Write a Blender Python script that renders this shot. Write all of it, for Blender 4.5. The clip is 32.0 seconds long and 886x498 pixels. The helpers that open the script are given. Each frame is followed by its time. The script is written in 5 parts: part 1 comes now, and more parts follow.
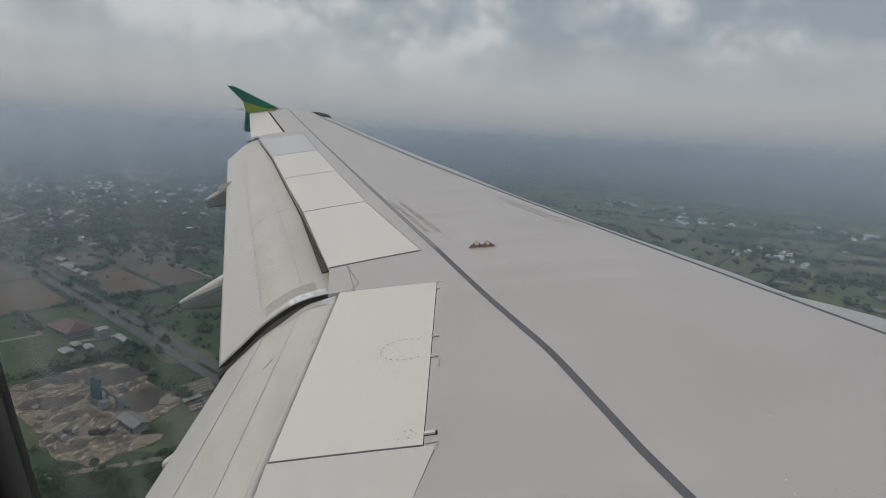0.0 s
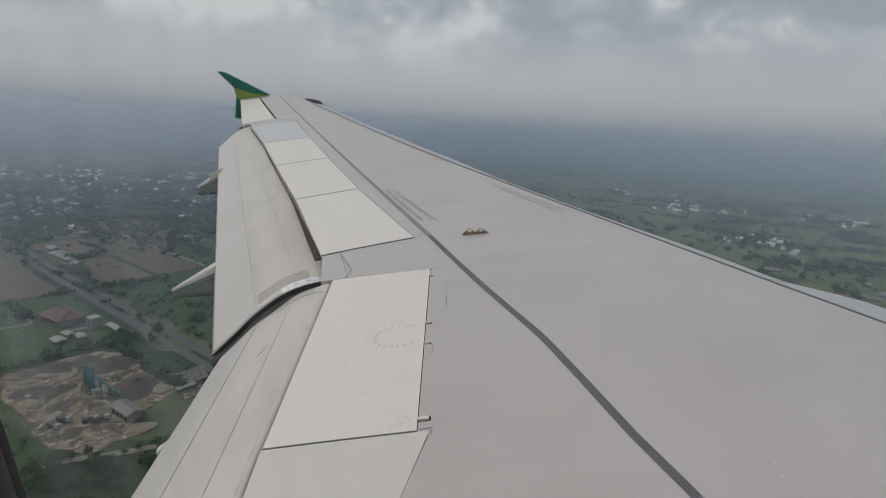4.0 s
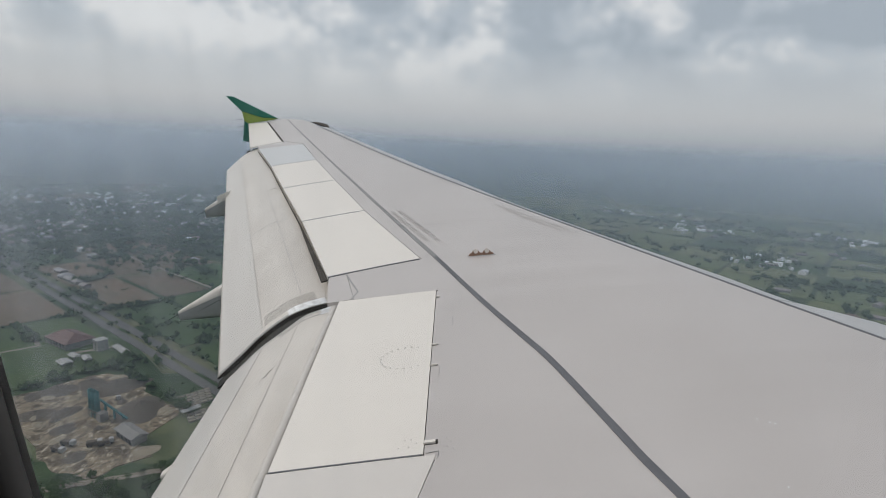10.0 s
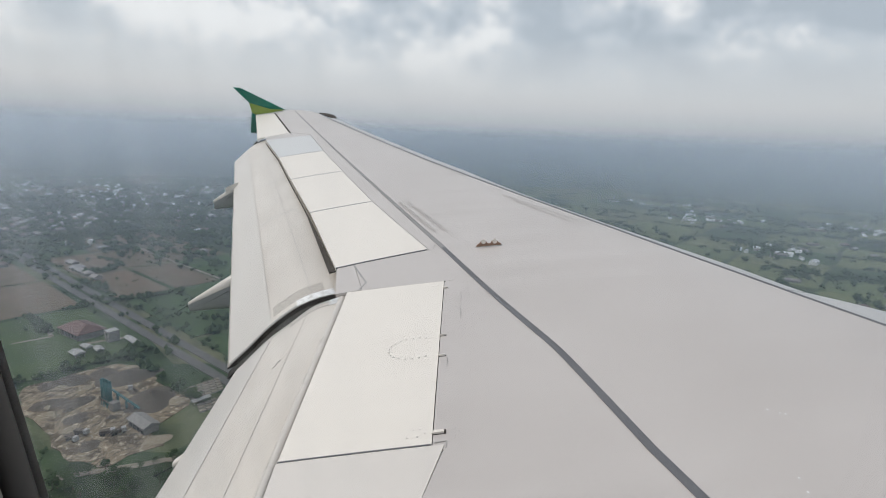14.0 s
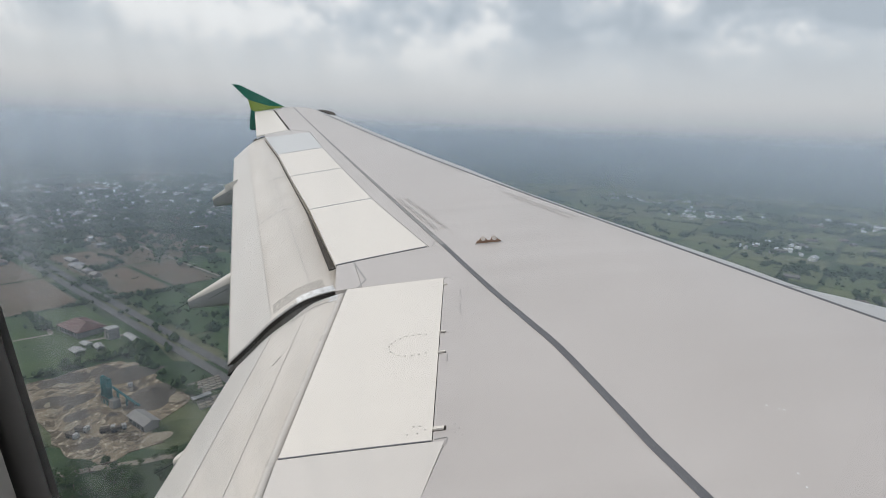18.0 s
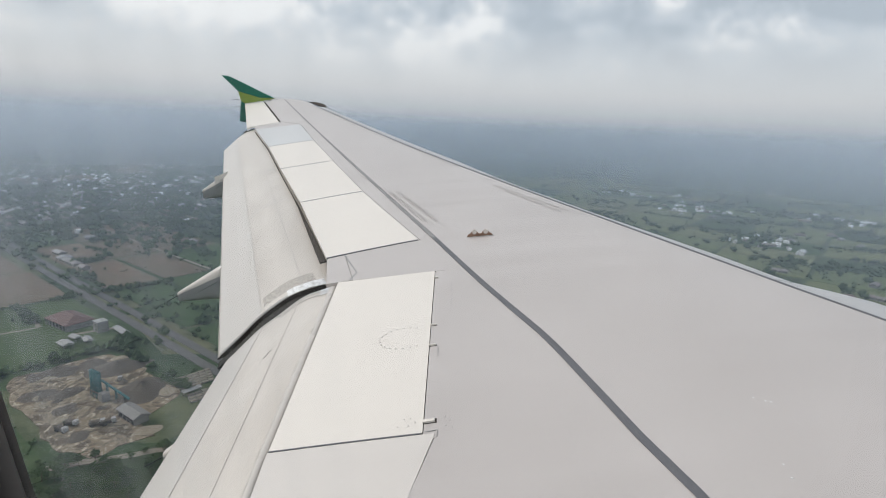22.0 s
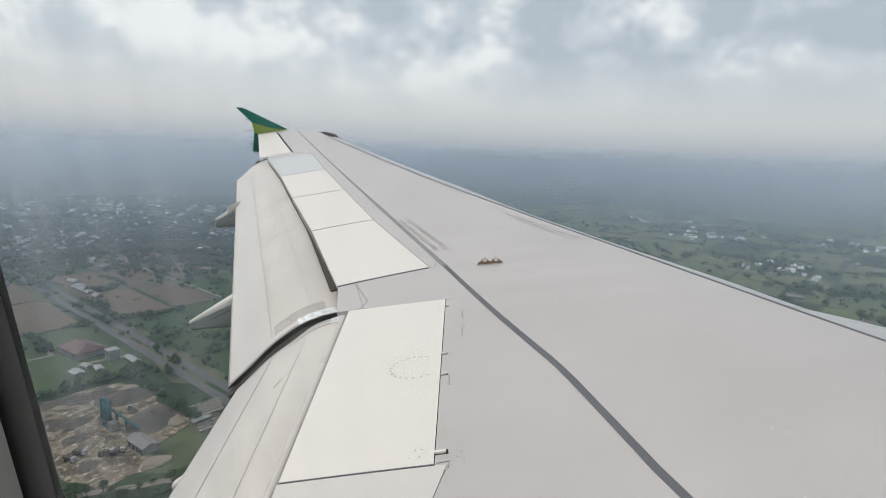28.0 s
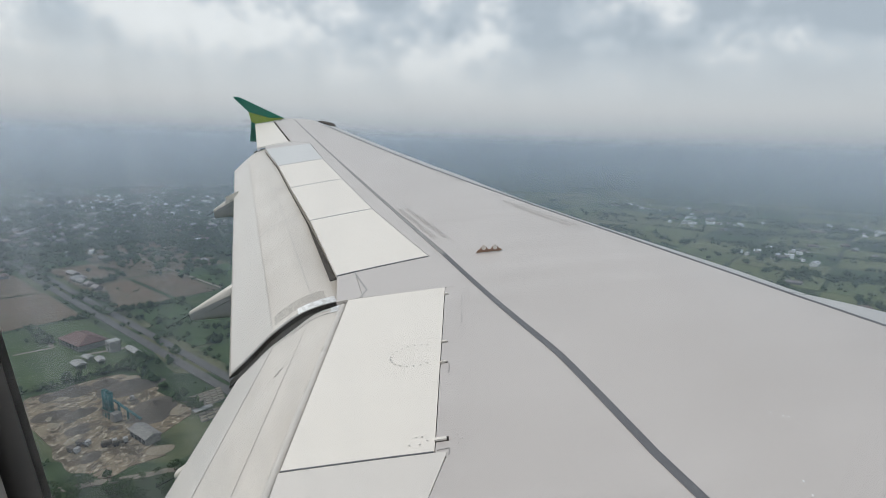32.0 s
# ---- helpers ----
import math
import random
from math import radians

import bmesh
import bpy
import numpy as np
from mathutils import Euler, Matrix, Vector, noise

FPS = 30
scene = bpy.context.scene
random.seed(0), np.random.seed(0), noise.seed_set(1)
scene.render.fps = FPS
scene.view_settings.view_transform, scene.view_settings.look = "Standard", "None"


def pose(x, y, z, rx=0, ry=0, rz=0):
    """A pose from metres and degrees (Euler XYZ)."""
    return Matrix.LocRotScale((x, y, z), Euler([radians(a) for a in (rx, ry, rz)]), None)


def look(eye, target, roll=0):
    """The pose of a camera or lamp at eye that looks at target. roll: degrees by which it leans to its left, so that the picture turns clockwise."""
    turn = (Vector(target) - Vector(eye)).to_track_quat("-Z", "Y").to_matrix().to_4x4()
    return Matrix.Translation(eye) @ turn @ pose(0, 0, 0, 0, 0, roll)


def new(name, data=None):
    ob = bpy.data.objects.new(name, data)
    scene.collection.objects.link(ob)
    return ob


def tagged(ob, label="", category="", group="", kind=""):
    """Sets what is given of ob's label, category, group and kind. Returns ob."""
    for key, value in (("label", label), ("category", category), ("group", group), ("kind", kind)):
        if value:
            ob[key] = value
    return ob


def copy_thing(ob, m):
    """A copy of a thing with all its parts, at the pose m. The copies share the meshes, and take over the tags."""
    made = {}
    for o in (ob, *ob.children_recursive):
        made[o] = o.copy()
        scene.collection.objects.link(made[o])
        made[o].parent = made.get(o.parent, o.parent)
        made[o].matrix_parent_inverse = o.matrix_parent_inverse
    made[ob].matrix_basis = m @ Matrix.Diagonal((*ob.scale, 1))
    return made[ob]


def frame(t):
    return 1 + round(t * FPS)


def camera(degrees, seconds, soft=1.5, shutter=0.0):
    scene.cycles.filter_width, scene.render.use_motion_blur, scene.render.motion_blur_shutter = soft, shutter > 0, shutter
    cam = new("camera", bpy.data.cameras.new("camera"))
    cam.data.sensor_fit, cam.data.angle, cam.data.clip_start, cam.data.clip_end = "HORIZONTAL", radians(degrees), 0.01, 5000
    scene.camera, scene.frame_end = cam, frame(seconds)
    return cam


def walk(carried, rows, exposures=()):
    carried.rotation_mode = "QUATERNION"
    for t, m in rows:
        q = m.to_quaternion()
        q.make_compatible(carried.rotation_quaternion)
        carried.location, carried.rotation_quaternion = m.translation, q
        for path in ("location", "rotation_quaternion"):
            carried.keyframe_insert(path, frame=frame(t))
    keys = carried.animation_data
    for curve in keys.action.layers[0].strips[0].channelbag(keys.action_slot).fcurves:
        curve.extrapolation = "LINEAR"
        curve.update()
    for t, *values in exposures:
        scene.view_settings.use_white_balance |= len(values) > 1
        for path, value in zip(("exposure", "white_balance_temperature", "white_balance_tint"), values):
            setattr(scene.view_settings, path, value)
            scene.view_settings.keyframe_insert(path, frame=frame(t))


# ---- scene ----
cam = camera(78.0, 32.0, 0.75)
PATH = [
    (0, (-4.7811, 1.6302, 151.6250), (-4.7262, 3.5968, 151.2650), 3.06),
    (0.5, (-4.7809, 1.6303, 151.6246), (-4.7250, 3.5981, 151.2715), 3.13),
    (1, (-4.7807, 1.6305, 151.6240), (-4.7285, 3.5981, 151.2692), 3.18),
    (1.5, (-4.7805, 1.6307, 151.6233), (-4.7254, 3.5955, 151.2538), 3.32),
    (2, (-4.7802, 1.6310, 151.6226), (-4.7215, 3.5962, 151.2555), 3.27),
    (2.5, (-4.7799, 1.6315, 151.6218), (-4.7119, 3.5961, 151.2540), 3.24),
    (3, (-4.7796, 1.6320, 151.6211), (-4.6969, 3.5939, 151.2415), 3.33),
    (3.5, (-4.7794, 1.6327, 151.6206), (-4.6936, 3.5921, 151.2290), 3.15),
    (5.5, (-4.7801, 1.6337, 151.6209), (-4.7266, 3.5873, 151.1956), 3.00),
    (6, (-4.7806, 1.6330, 151.6213), (-4.7366, 3.5896, 151.2089), 3.01),
    (6.5, (-4.7810, 1.6321, 151.6217), (-4.7411, 3.5929, 151.2299), 3.02),
    (7, (-4.7814, 1.6310, 151.6220), (-4.7422, 3.5989, 151.2675), 2.88),
    (7.5, (-4.7817, 1.6299, 151.6223), (-4.7397, 3.6028, 151.2964), 2.88),
    (8, (-4.7819, 1.6291, 151.6225), (-4.7331, 3.6032, 151.3055), 2.87),
    (8.5, (-4.7820, 1.6285, 151.6228), (-4.7264, 3.6008, 151.2959), 2.83),
    (9, (-4.7819, 1.6283, 151.6230), (-4.7240, 3.5972, 151.2767), 2.70),
    (9.5, (-4.7818, 1.6284, 151.6231), (-4.7236, 3.5955, 151.2665), 2.59),
    (10, (-4.7816, 1.6289, 151.6231), (-4.7248, 3.6009, 151.2945), 2.74),
    (10.5, (-4.7815, 1.6298, 151.6228), (-4.7233, 3.6050, 151.3146), 2.74),
    (11, (-4.7814, 1.6308, 151.6224), (-4.7182, 3.6017, 151.2886), 2.83),
    (11.5, (-4.7814, 1.6319, 151.6218), (-4.7164, 3.5930, 151.2343), 2.92),
    (12, (-4.7816, 1.6330, 151.6211), (-4.7189, 3.5926, 151.2258), 2.85),
    (12.5, (-4.7819, 1.6339, 151.6206), (-4.7294, 3.5951, 151.2317), 2.77),
    (13, (-4.7823, 1.6346, 151.6202), (-4.7412, 3.5962, 151.2319), 2.49),
    (13.5, (-4.7828, 1.6350, 151.6200), (-4.7496, 3.5983, 151.2401), 2.34),
    (14, (-4.7834, 1.6352, 151.6202), (-4.7526, 3.6017, 151.2575), 2.46),
    (14.5, (-4.7840, 1.6350, 151.6206), (-4.7479, 3.6006, 151.2527), 2.58),
    (16.5, (-4.7851, 1.6336, 151.6214), (-4.7298, 3.6002, 151.2617), 2.67),
    (17, (-4.7850, 1.6335, 151.6212), (-4.7373, 3.6001, 151.2602), 2.53),
    (17.5, (-4.7848, 1.6335, 151.6209), (-4.7435, 3.5984, 151.2502), 2.50),
    (18, (-4.7846, 1.6334, 151.6206), (-4.7515, 3.5979, 151.2466), 2.36),
    (18.5, (-4.7843, 1.6334, 151.6205), (-4.7551, 3.6003, 151.2593), 2.24),
    (19, (-4.7839, 1.6333, 151.6204), (-4.7561, 3.6035, 151.2775), 2.18),
    (19.5, (-4.7835, 1.6333, 151.6204), (-4.7522, 3.6051, 151.2867), 2.24),
    (20, (-4.7830, 1.6334, 151.6204), (-4.7489, 3.6058, 151.2912), 2.24),
    (20.5, (-4.7825, 1.6336, 151.6204), (-4.7456, 3.6030, 151.2736), 2.40),
    (21, (-4.7820, 1.6340, 151.6203), (-4.7363, 3.5992, 151.2517), 2.61),
    (21.5, (-4.7816, 1.6343, 151.6201), (-4.7227, 3.5967, 151.2384), 2.63),
    (22, (-4.7813, 1.6347, 151.6200), (-4.7169, 3.5940, 151.2235), 2.68),
    (22.5, (-4.7812, 1.6350, 151.6199), (-4.7224, 3.5908, 151.2059), 2.43),
    (23, (-4.7812, 1.6351, 151.6200), (-4.7305, 3.5953, 151.2262), 2.28),
    (23.5, (-4.7813, 1.6350, 151.6203), (-4.7415, 3.5980, 151.2393), 2.27),
    (24, (-4.7815, 1.6346, 151.6207), (-4.7463, 3.5979, 151.2407), 2.32),
    (24.5, (-4.7818, 1.6339, 151.6214), (-4.7482, 3.5993, 151.2524), 2.27),
    (25, (-4.7821, 1.6328, 151.6224), (-4.7491, 3.6008, 151.2672), 2.18),
    (25.5, (-4.7825, 1.6314, 151.6235), (-4.7488, 3.6005, 151.2749), 2.15),
    (27.5, (-4.7838, 1.6264, 151.6268), (-4.7523, 3.6046, 151.3342), 2.32),
    (28, (-4.7839, 1.6264, 151.6267), (-4.7601, 3.6036, 151.3266), 2.21),
    (28.5, (-4.7838, 1.6268, 151.6262), (-4.7722, 3.6024, 151.3147), 2.12),
    (29, (-4.7837, 1.6276, 151.6256), (-4.7702, 3.6027, 151.3111), 2.27),
    (29.5, (-4.7835, 1.6285, 151.6249), (-4.7594, 3.6001, 151.2899), 2.30),
    (30, (-4.7833, 1.6294, 151.6243), (-4.7497, 3.5938, 151.2498), 2.31),
    (30.5, (-4.7831, 1.6303, 151.6238), (-4.7460, 3.5898, 151.2251), 2.29),
    (31, (-4.7830, 1.6311, 151.6234), (-4.7542, 3.5948, 151.2452), 2.18),
    (31.5, (-4.7828, 1.6317, 151.6231), (-4.7541, 3.5995, 151.2668), 2.06),
    (32, (-4.7827, 1.6322, 151.6228), (-4.7544, 3.6028, 151.2822), 1.73),
]
EXPOSURES = [(0.0, -0.53, 6330, 10), (1.0, -0.57, 6330, 10), (3.0, -0.5, 6330, 10), (6.0, -0.53, 6330, 10), (7.0, -0.54, 6330, 10), (8.0, -0.68, 6330, 10), (9.0, -0.48, 6330, 10),
             (10.0, -0.2, 6330, 10), (11.0, -0.05, 6330, 10), (12.0, -0.05, 6330, 10), (13.0, 0.02, 6330, 10), (14.0, 0.06, 6330, 10), (17.0, -0.06, 6330, 10), (18.0, 0.03, 6330, 10),
             (19.0, 0.02, 6330, 10), (20.0, -0.16, 6200, 10), (21.0, 0.18, 6330, 10), (22.0, 0.12, 6330, 10), (23.0, 0.07, 6330, 10), (24.0, 0.08, 6330, 10), (25.0, -0.06, 6200, 9),
             (28.0, 0.1, 6330, 9), (29.0, 0.05, 6330, 9), (30.0, -0.05, 6230, 9), (31.0, 0.0, 6220, 9), (32.0, 0.0, 6220, 8)]
# the whole aircraft banks gently about the seat by the window
SEAT = Vector((-4.78, 1.63, 151.62))
BANK = Matrix.Translation(SEAT) @ Matrix.Rotation(radians(-1.4), 4, "X") @ Matrix.Translation(-SEAT)
walk(cam, [(t, BANK @ look(eye, target, roll)) for t, eye, target, roll in PATH], EXPOSURES)

# ---- world and light ----
SUN_ELEV, SUN_AZ = 45.0, -80.0          # azimuth from the view's ahead (+y), positive to the right
world = bpy.data.worlds.new("sky")
scene.world = world
world.use_nodes = True
world.cycles.sampling_method, world.cycles.sample_map_resolution = 'MANUAL', 1024
wn, wl = world.node_tree.nodes, world.node_tree.links
wn.clear()


def wnode(kind, **props):
    n = wn.new(kind)
    for k, v in props.items():
        n.inputs[k].default_value = v
    return n


sky_tex = wn.new("ShaderNodeTexSky")
sky_tex.sky_type, sky_tex.sun_disc = "NISHITA", False
sky_tex.sun_elevation, sky_tex.sun_rotation = radians(SUN_ELEV), radians(SUN_AZ)
sky_tex.air_density, sky_tex.dust_density = 1.5, 4.0
coord = wn.new("ShaderNodeTexCoord")
split = wn.new("ShaderNodeSeparateXYZ")
wl.new(coord.outputs["Generated"], split.inputs[0])


def wmath(op, a, b=0.0, clamp=False):
    n = wn.new("ShaderNodeMath")
    n.operation, n.use_clamp = op, clamp
    for i, v in enumerate((a, b)):
        if isinstance(v, (int, float)):
            n.inputs[i].default_value = v
        else:
            wl.new(v, n.inputs[i])
    return n.outputs[0]


def wramp(fac, stops):
    r = wn.new("ShaderNodeValToRGB")
    wl.new(fac, r.inputs[0])
    els = r.color_ramp.elements
    while len(els) < len(stops):
        els.new(0.5)
    for e, (p, c) in zip(els, stops):
        e.position, e.color = p, (*c, 1)
    return r.outputs[0]


def wmix(fac, a, b):
    m = wn.new("ShaderNodeMix")
    m.data_type = "RGBA"
    for sock, v in ((m.inputs[0], fac), (m.inputs[6], a), (m.inputs[7], b)):
        if isinstance(v, (int, float)):
            sock.default_value = v
        elif isinstance(v, tuple):
            sock.default_value = (*v, 1)
        else:
            wl.new(v, sock)
    return m.outputs[2]


# cumulus deck: soft masses, puffs with bright rims, and a pale misty band above the horizon
def wnoise(scale, stretch, offset, detail, rough, distort):
    m = wn.new("ShaderNodeMapping")
    m.inputs["Scale"].default_value, m.inputs["Location"].default_value = stretch, offset
    wl.new(coord.outputs["Generated"], m.inputs[0])
    t = wnode("ShaderNodeTexNoise", Scale=scale, Detail=detail, Roughness=rough, Distortion=distort)
    wl.new(m.outputs[0], t.inputs["Vector"])
    return t.outputs[0]


mass = wnoise(3.6, (1.0, 1.0, 2.4), (5.1, 2.2, 0.3), 3.0, 0.45, 0.0)
puff = wnoise(9.0, (1.0, 1.0, 1.35), (0.9, 3.4, 0.6), 10.0, 0.60, 0.1)
sunward = wmath("ADD", wmath("MULTIPLY", split.outputs[0], math.sin(radians(SUN_AZ))), wmath("MULTIPLY", split.outputs[1], math.cos(radians(SUN_AZ))))
lumpy = wmath("MULTIPLY", wmath("SUBTRACT", split.outputs[2], 0.03), 7.5, True)               # crisper puffs higher up
cover = wmath("ADD", wmath("MULTIPLY", mass, 0.48), wmath("ADD", 0.26, wmath("MULTIPLY", wmath("MULTIPLY", wmath("SUBTRACT", puff, 0.5), 1.05), lumpy)))
cover = wmath("ADD", cover, wmath("MULTIPLY", wmath("SUBTRACT", sunward, 0.38), 0.14))      # brighter towards the veiled sun
deck = wramp(cover, [(0.36, (0.44, 0.485, 0.53)), (0.43, (0.51, 0.555, 0.595)), (0.485, (0.565, 0.60, 0.63)), (0.53, (0.655, 0.675, 0.69)), (0.60, (0.81, 0.81, 0.80))])
mist = wramp(wmath("ADD", split.outputs[2], 0.04), [(0.0, (0.36, 0.41, 0.465)), (0.028, (0.39, 0.435, 0.485)), (0.045, (0.45, 0.485, 0.52)), (0.066, (0.51, 0.53, 0.55)), (0.10, (0.59, 0.60, 0.605)), (0.19, (0.67, 0.675, 0.675))])
low = wmath("MULTIPLY", wmath("SUBTRACT", split.outputs[2], 0.06), 9.5, True)
clouds = wmix(low, mist, deck)
nish = wn.new("ShaderNodeVectorMath")
nish.operation = "SCALE"
nish.inputs["Scale"].default_value = 0.10
wl.new(sky_tex.outputs[0], nish.inputs[0])
back = wn.new("ShaderNodeBackground")
wl.new(wmix(0.90, nish.outputs[0], clouds), back.inputs["Color"])
back.inputs["Strength"].default_value = 1.15
wout = wn.new("ShaderNodeOutputWorld")
wl.new(back.outputs[0], wout.inputs[0])

sun = new("sun", bpy.data.lights.new("sun", "SUN"))
sun.data.energy, sun.data.angle, sun.data.color = 1.3, radians(14), (1.0, 0.93, 0.83)
se, sa = radians(SUN_ELEV), radians(SUN_AZ)
sun.matrix_world = look((0, 0, 300), Vector((0, 0, 300)) - Vector((math.sin(sa) * math.cos(se), math.cos(sa) * math.cos(se), math.sin(se))))

# ---- materials ----


class Mat:
    """A node material built step by step."""

    def __init__(self, name):
        self.m = bpy.data.materials.new(name)
        self.m.use_nodes = True
        self.t = self.m.node_tree
        self.t.nodes.clear()
        self.out = self.t.nodes.new("ShaderNodeOutputMaterial")

    def n(self, kind, **props):
        node = self.t.nodes.new(kind)
        for k, v in props.items():
            node.inputs[k].default_value = v
        return node

    def l(self, a, b):
        self.t.links.new(a, b)

    def put(self, sock, v):
        if isinstance(v, (int, float)):
            sock.default_value = v
        elif isinstance(v, tuple):
            sock.default_value = (*v, 1) if len(v) == 3 and sock.type == "RGBA" else v
        else:
            self.l(v, sock)

    def mix(self, fac, a, b, blend="MIX"):
        m = self.n("ShaderNodeMix")
        m.data_type, m.blend_type = "RGBA", blend
        self.put(m.inputs[0], fac), self.put(m.inputs[6], a), self.put(m.inputs[7], b)
        return m.outputs[2]

    def math(self, op, a, b=0.0, clamp=False):
        m = self.n("ShaderNodeMath")
        m.operation, m.use_clamp = op, clamp
        self.put(m.inputs[0], a), self.put(m.inputs[1], b)
        return m.outputs[0]

    def coords(self, scale=(1, 1, 1), turn=0.0, where="Object"):
        c = self.n("ShaderNodeTexCoord")
        p = self.n("ShaderNodeMapping")
        p.inputs["Scale"].default_value, p.inputs["Rotation"].default_value = scale, (0, 0, turn)
        self.l(c.outputs[where], p.inputs[0])
        return p.outputs[0]

    def noise(self, scale, vec=None, detail=4.0, rough=0.5, distort=0.0):
        t = self.n("ShaderNodeTexNoise", Scale=scale, Detail=detail, Roughness=rough, Distortion=distort)
        if vec is not None:
            self.l(vec, t.inputs["Vector"])
        return t.outputs[0]

    def ramp(self, fac, stops):
        r = self.n("ShaderNodeValToRGB")
        self.l(fac, r.inputs[0])
        els = r.color_ramp.elements
        while len(els) < len(stops):
            els.new(0.5)
        for e, (p, c) in zip(els, stops):
            e.position, e.color = p, (*c, 1)
        return r.outputs[0]

    def random(self):
        return self.n("ShaderNodeObjectInfo").outputs["Random"]

    def bump(self, h, strength=0.2, dist=0.01):
        b = self.n("ShaderNodeBump", Strength=strength, Distance=dist)
        self.l(h, b.inputs["Height"])
        return b.outputs[0]

    def surface(self, color, rough=0.5, metal=0.0, normal=None, spec=0.5):
        b = self.n("ShaderNodeBsdfPrincipled")
        self.put(b.inputs["Base Color"], color), self.put(b.inputs["Roughness"], rough), self.put(b.inputs["Metallic"], metal)
        b.inputs["Specular IOR Level"].default_value = spec
        if normal is not None:
            self.l(normal, b.inputs["Normal"])
        self.l(b.outputs[0], self.out.inputs[0])
        return self.m


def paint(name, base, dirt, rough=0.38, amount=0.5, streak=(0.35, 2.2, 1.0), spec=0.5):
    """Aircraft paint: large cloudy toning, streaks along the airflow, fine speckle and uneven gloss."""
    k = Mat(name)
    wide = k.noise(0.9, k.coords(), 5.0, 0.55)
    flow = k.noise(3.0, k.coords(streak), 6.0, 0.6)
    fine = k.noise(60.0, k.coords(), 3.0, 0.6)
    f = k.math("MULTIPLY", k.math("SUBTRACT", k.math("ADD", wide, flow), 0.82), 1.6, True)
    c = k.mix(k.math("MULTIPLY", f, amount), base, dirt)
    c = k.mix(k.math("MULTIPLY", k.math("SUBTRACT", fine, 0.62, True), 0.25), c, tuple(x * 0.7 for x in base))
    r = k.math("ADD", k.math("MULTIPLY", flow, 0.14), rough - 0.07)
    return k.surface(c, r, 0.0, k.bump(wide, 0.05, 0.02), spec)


# skin: airflow dirt streaks, with soft sheen bands painted in as broad darker toning
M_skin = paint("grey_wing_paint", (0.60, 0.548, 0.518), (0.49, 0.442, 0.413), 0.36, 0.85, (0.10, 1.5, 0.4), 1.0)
M_white = paint("white_spoiler_paint", (0.875, 0.81, 0.735), (0.79, 0.73, 0.66), 0.40, 0.45)
M_flap = paint("worn_flap_paint", (0.73, 0.675, 0.615), (0.50, 0.45, 0.40), 0.32, 0.85, (0.9, 0.35, 0.9))
M_flaptail = paint("rear_flap_paint", (0.68, 0.64, 0.60), (0.58, 0.545, 0.51), 0.34, 0.5, (0.9, 0.35, 0.9))
M_fairing_shade = paint("shaded_fairing_grey", (0.36, 0.36, 0.36), (0.28, 0.275, 0.27), 0.45, 0.7)
M_slat = paint("slat_paint", (0.54, 0.53, 0.525), (0.47, 0.46, 0.455), 0.42)
M_line = paint("dark_sealant", (0.135, 0.135, 0.145), (0.18, 0.18, 0.185), 0.6, 0.6)
# near-black for slots and grime, and for shade painted into the coves
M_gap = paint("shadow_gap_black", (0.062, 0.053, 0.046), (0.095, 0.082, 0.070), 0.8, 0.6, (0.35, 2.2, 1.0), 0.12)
M_green = paint("green_fence_paint", (0.022, 0.20, 0.13), (0.018, 0.17, 0.11), 0.35, 0.5)
M_yellow = paint("yellow_green_band", (0.33, 0.42, 0.075), (0.28, 0.36, 0.065), 0.35, 0.4)
M_lip = paint("polished_lip_paint", (0.70, 0.655, 0.605), (0.52, 0.475, 0.43), 0.28, 0.8)
M_panel = paint("grey_white_panel_paint", (0.76, 0.705, 0.655), (0.67, 0.62, 0.575), 0.36, 0.5)
M_gasket = paint("window_gasket_rubber", (0.12, 0.11, 0.10), (0.15, 0.138, 0.126), 0.7, 0.8, (0.35, 2.2, 1.0), 0.25)
M_rubber = paint("black_rubber_seal", (0.042, 0.038, 0.034), (0.065, 0.058, 0.052), 0.7, 0.8, (0.35, 2.2, 1.0), 0.2)
M_letter = paint("faded_stencil_ink", (0.475, 0.44, 0.417), (0.535, 0.495, 0.468), 0.55, 0.9)
M_bracket = paint("brown_orange_primer", (0.36, 0.21, 0.135), (0.22, 0.135, 0.09), 0.55, 0.8)


def metal():
    k = Mat("bare_aluminium")
    f = k.noise(14.0, k.coords((1, 1, 4)), 6.0, 0.65)
    return k.surface(k.ramp(f, [(0.3, (0.55, 0.53, 0.50)), (0.55, (0.92, 0.91, 0.90))]), k.math("ADD", k.math("MULTIPLY", f, 0.3), 0.2), 0.9, k.bump(f, 0.3, 0.004))


M_metal = metal()


def trim_panel():
    k = Mat("beige_window_reveal")
    f = k.noise(220.0, k.coords(), 3.0, 0.5)
    return k.surface(k.mix(f, (0.56, 0.52, 0.47), (0.62, 0.58, 0.53)), 0.6, 0.0, k.bump(f, 0.15, 0.0006))


M_trim = trim_panel()


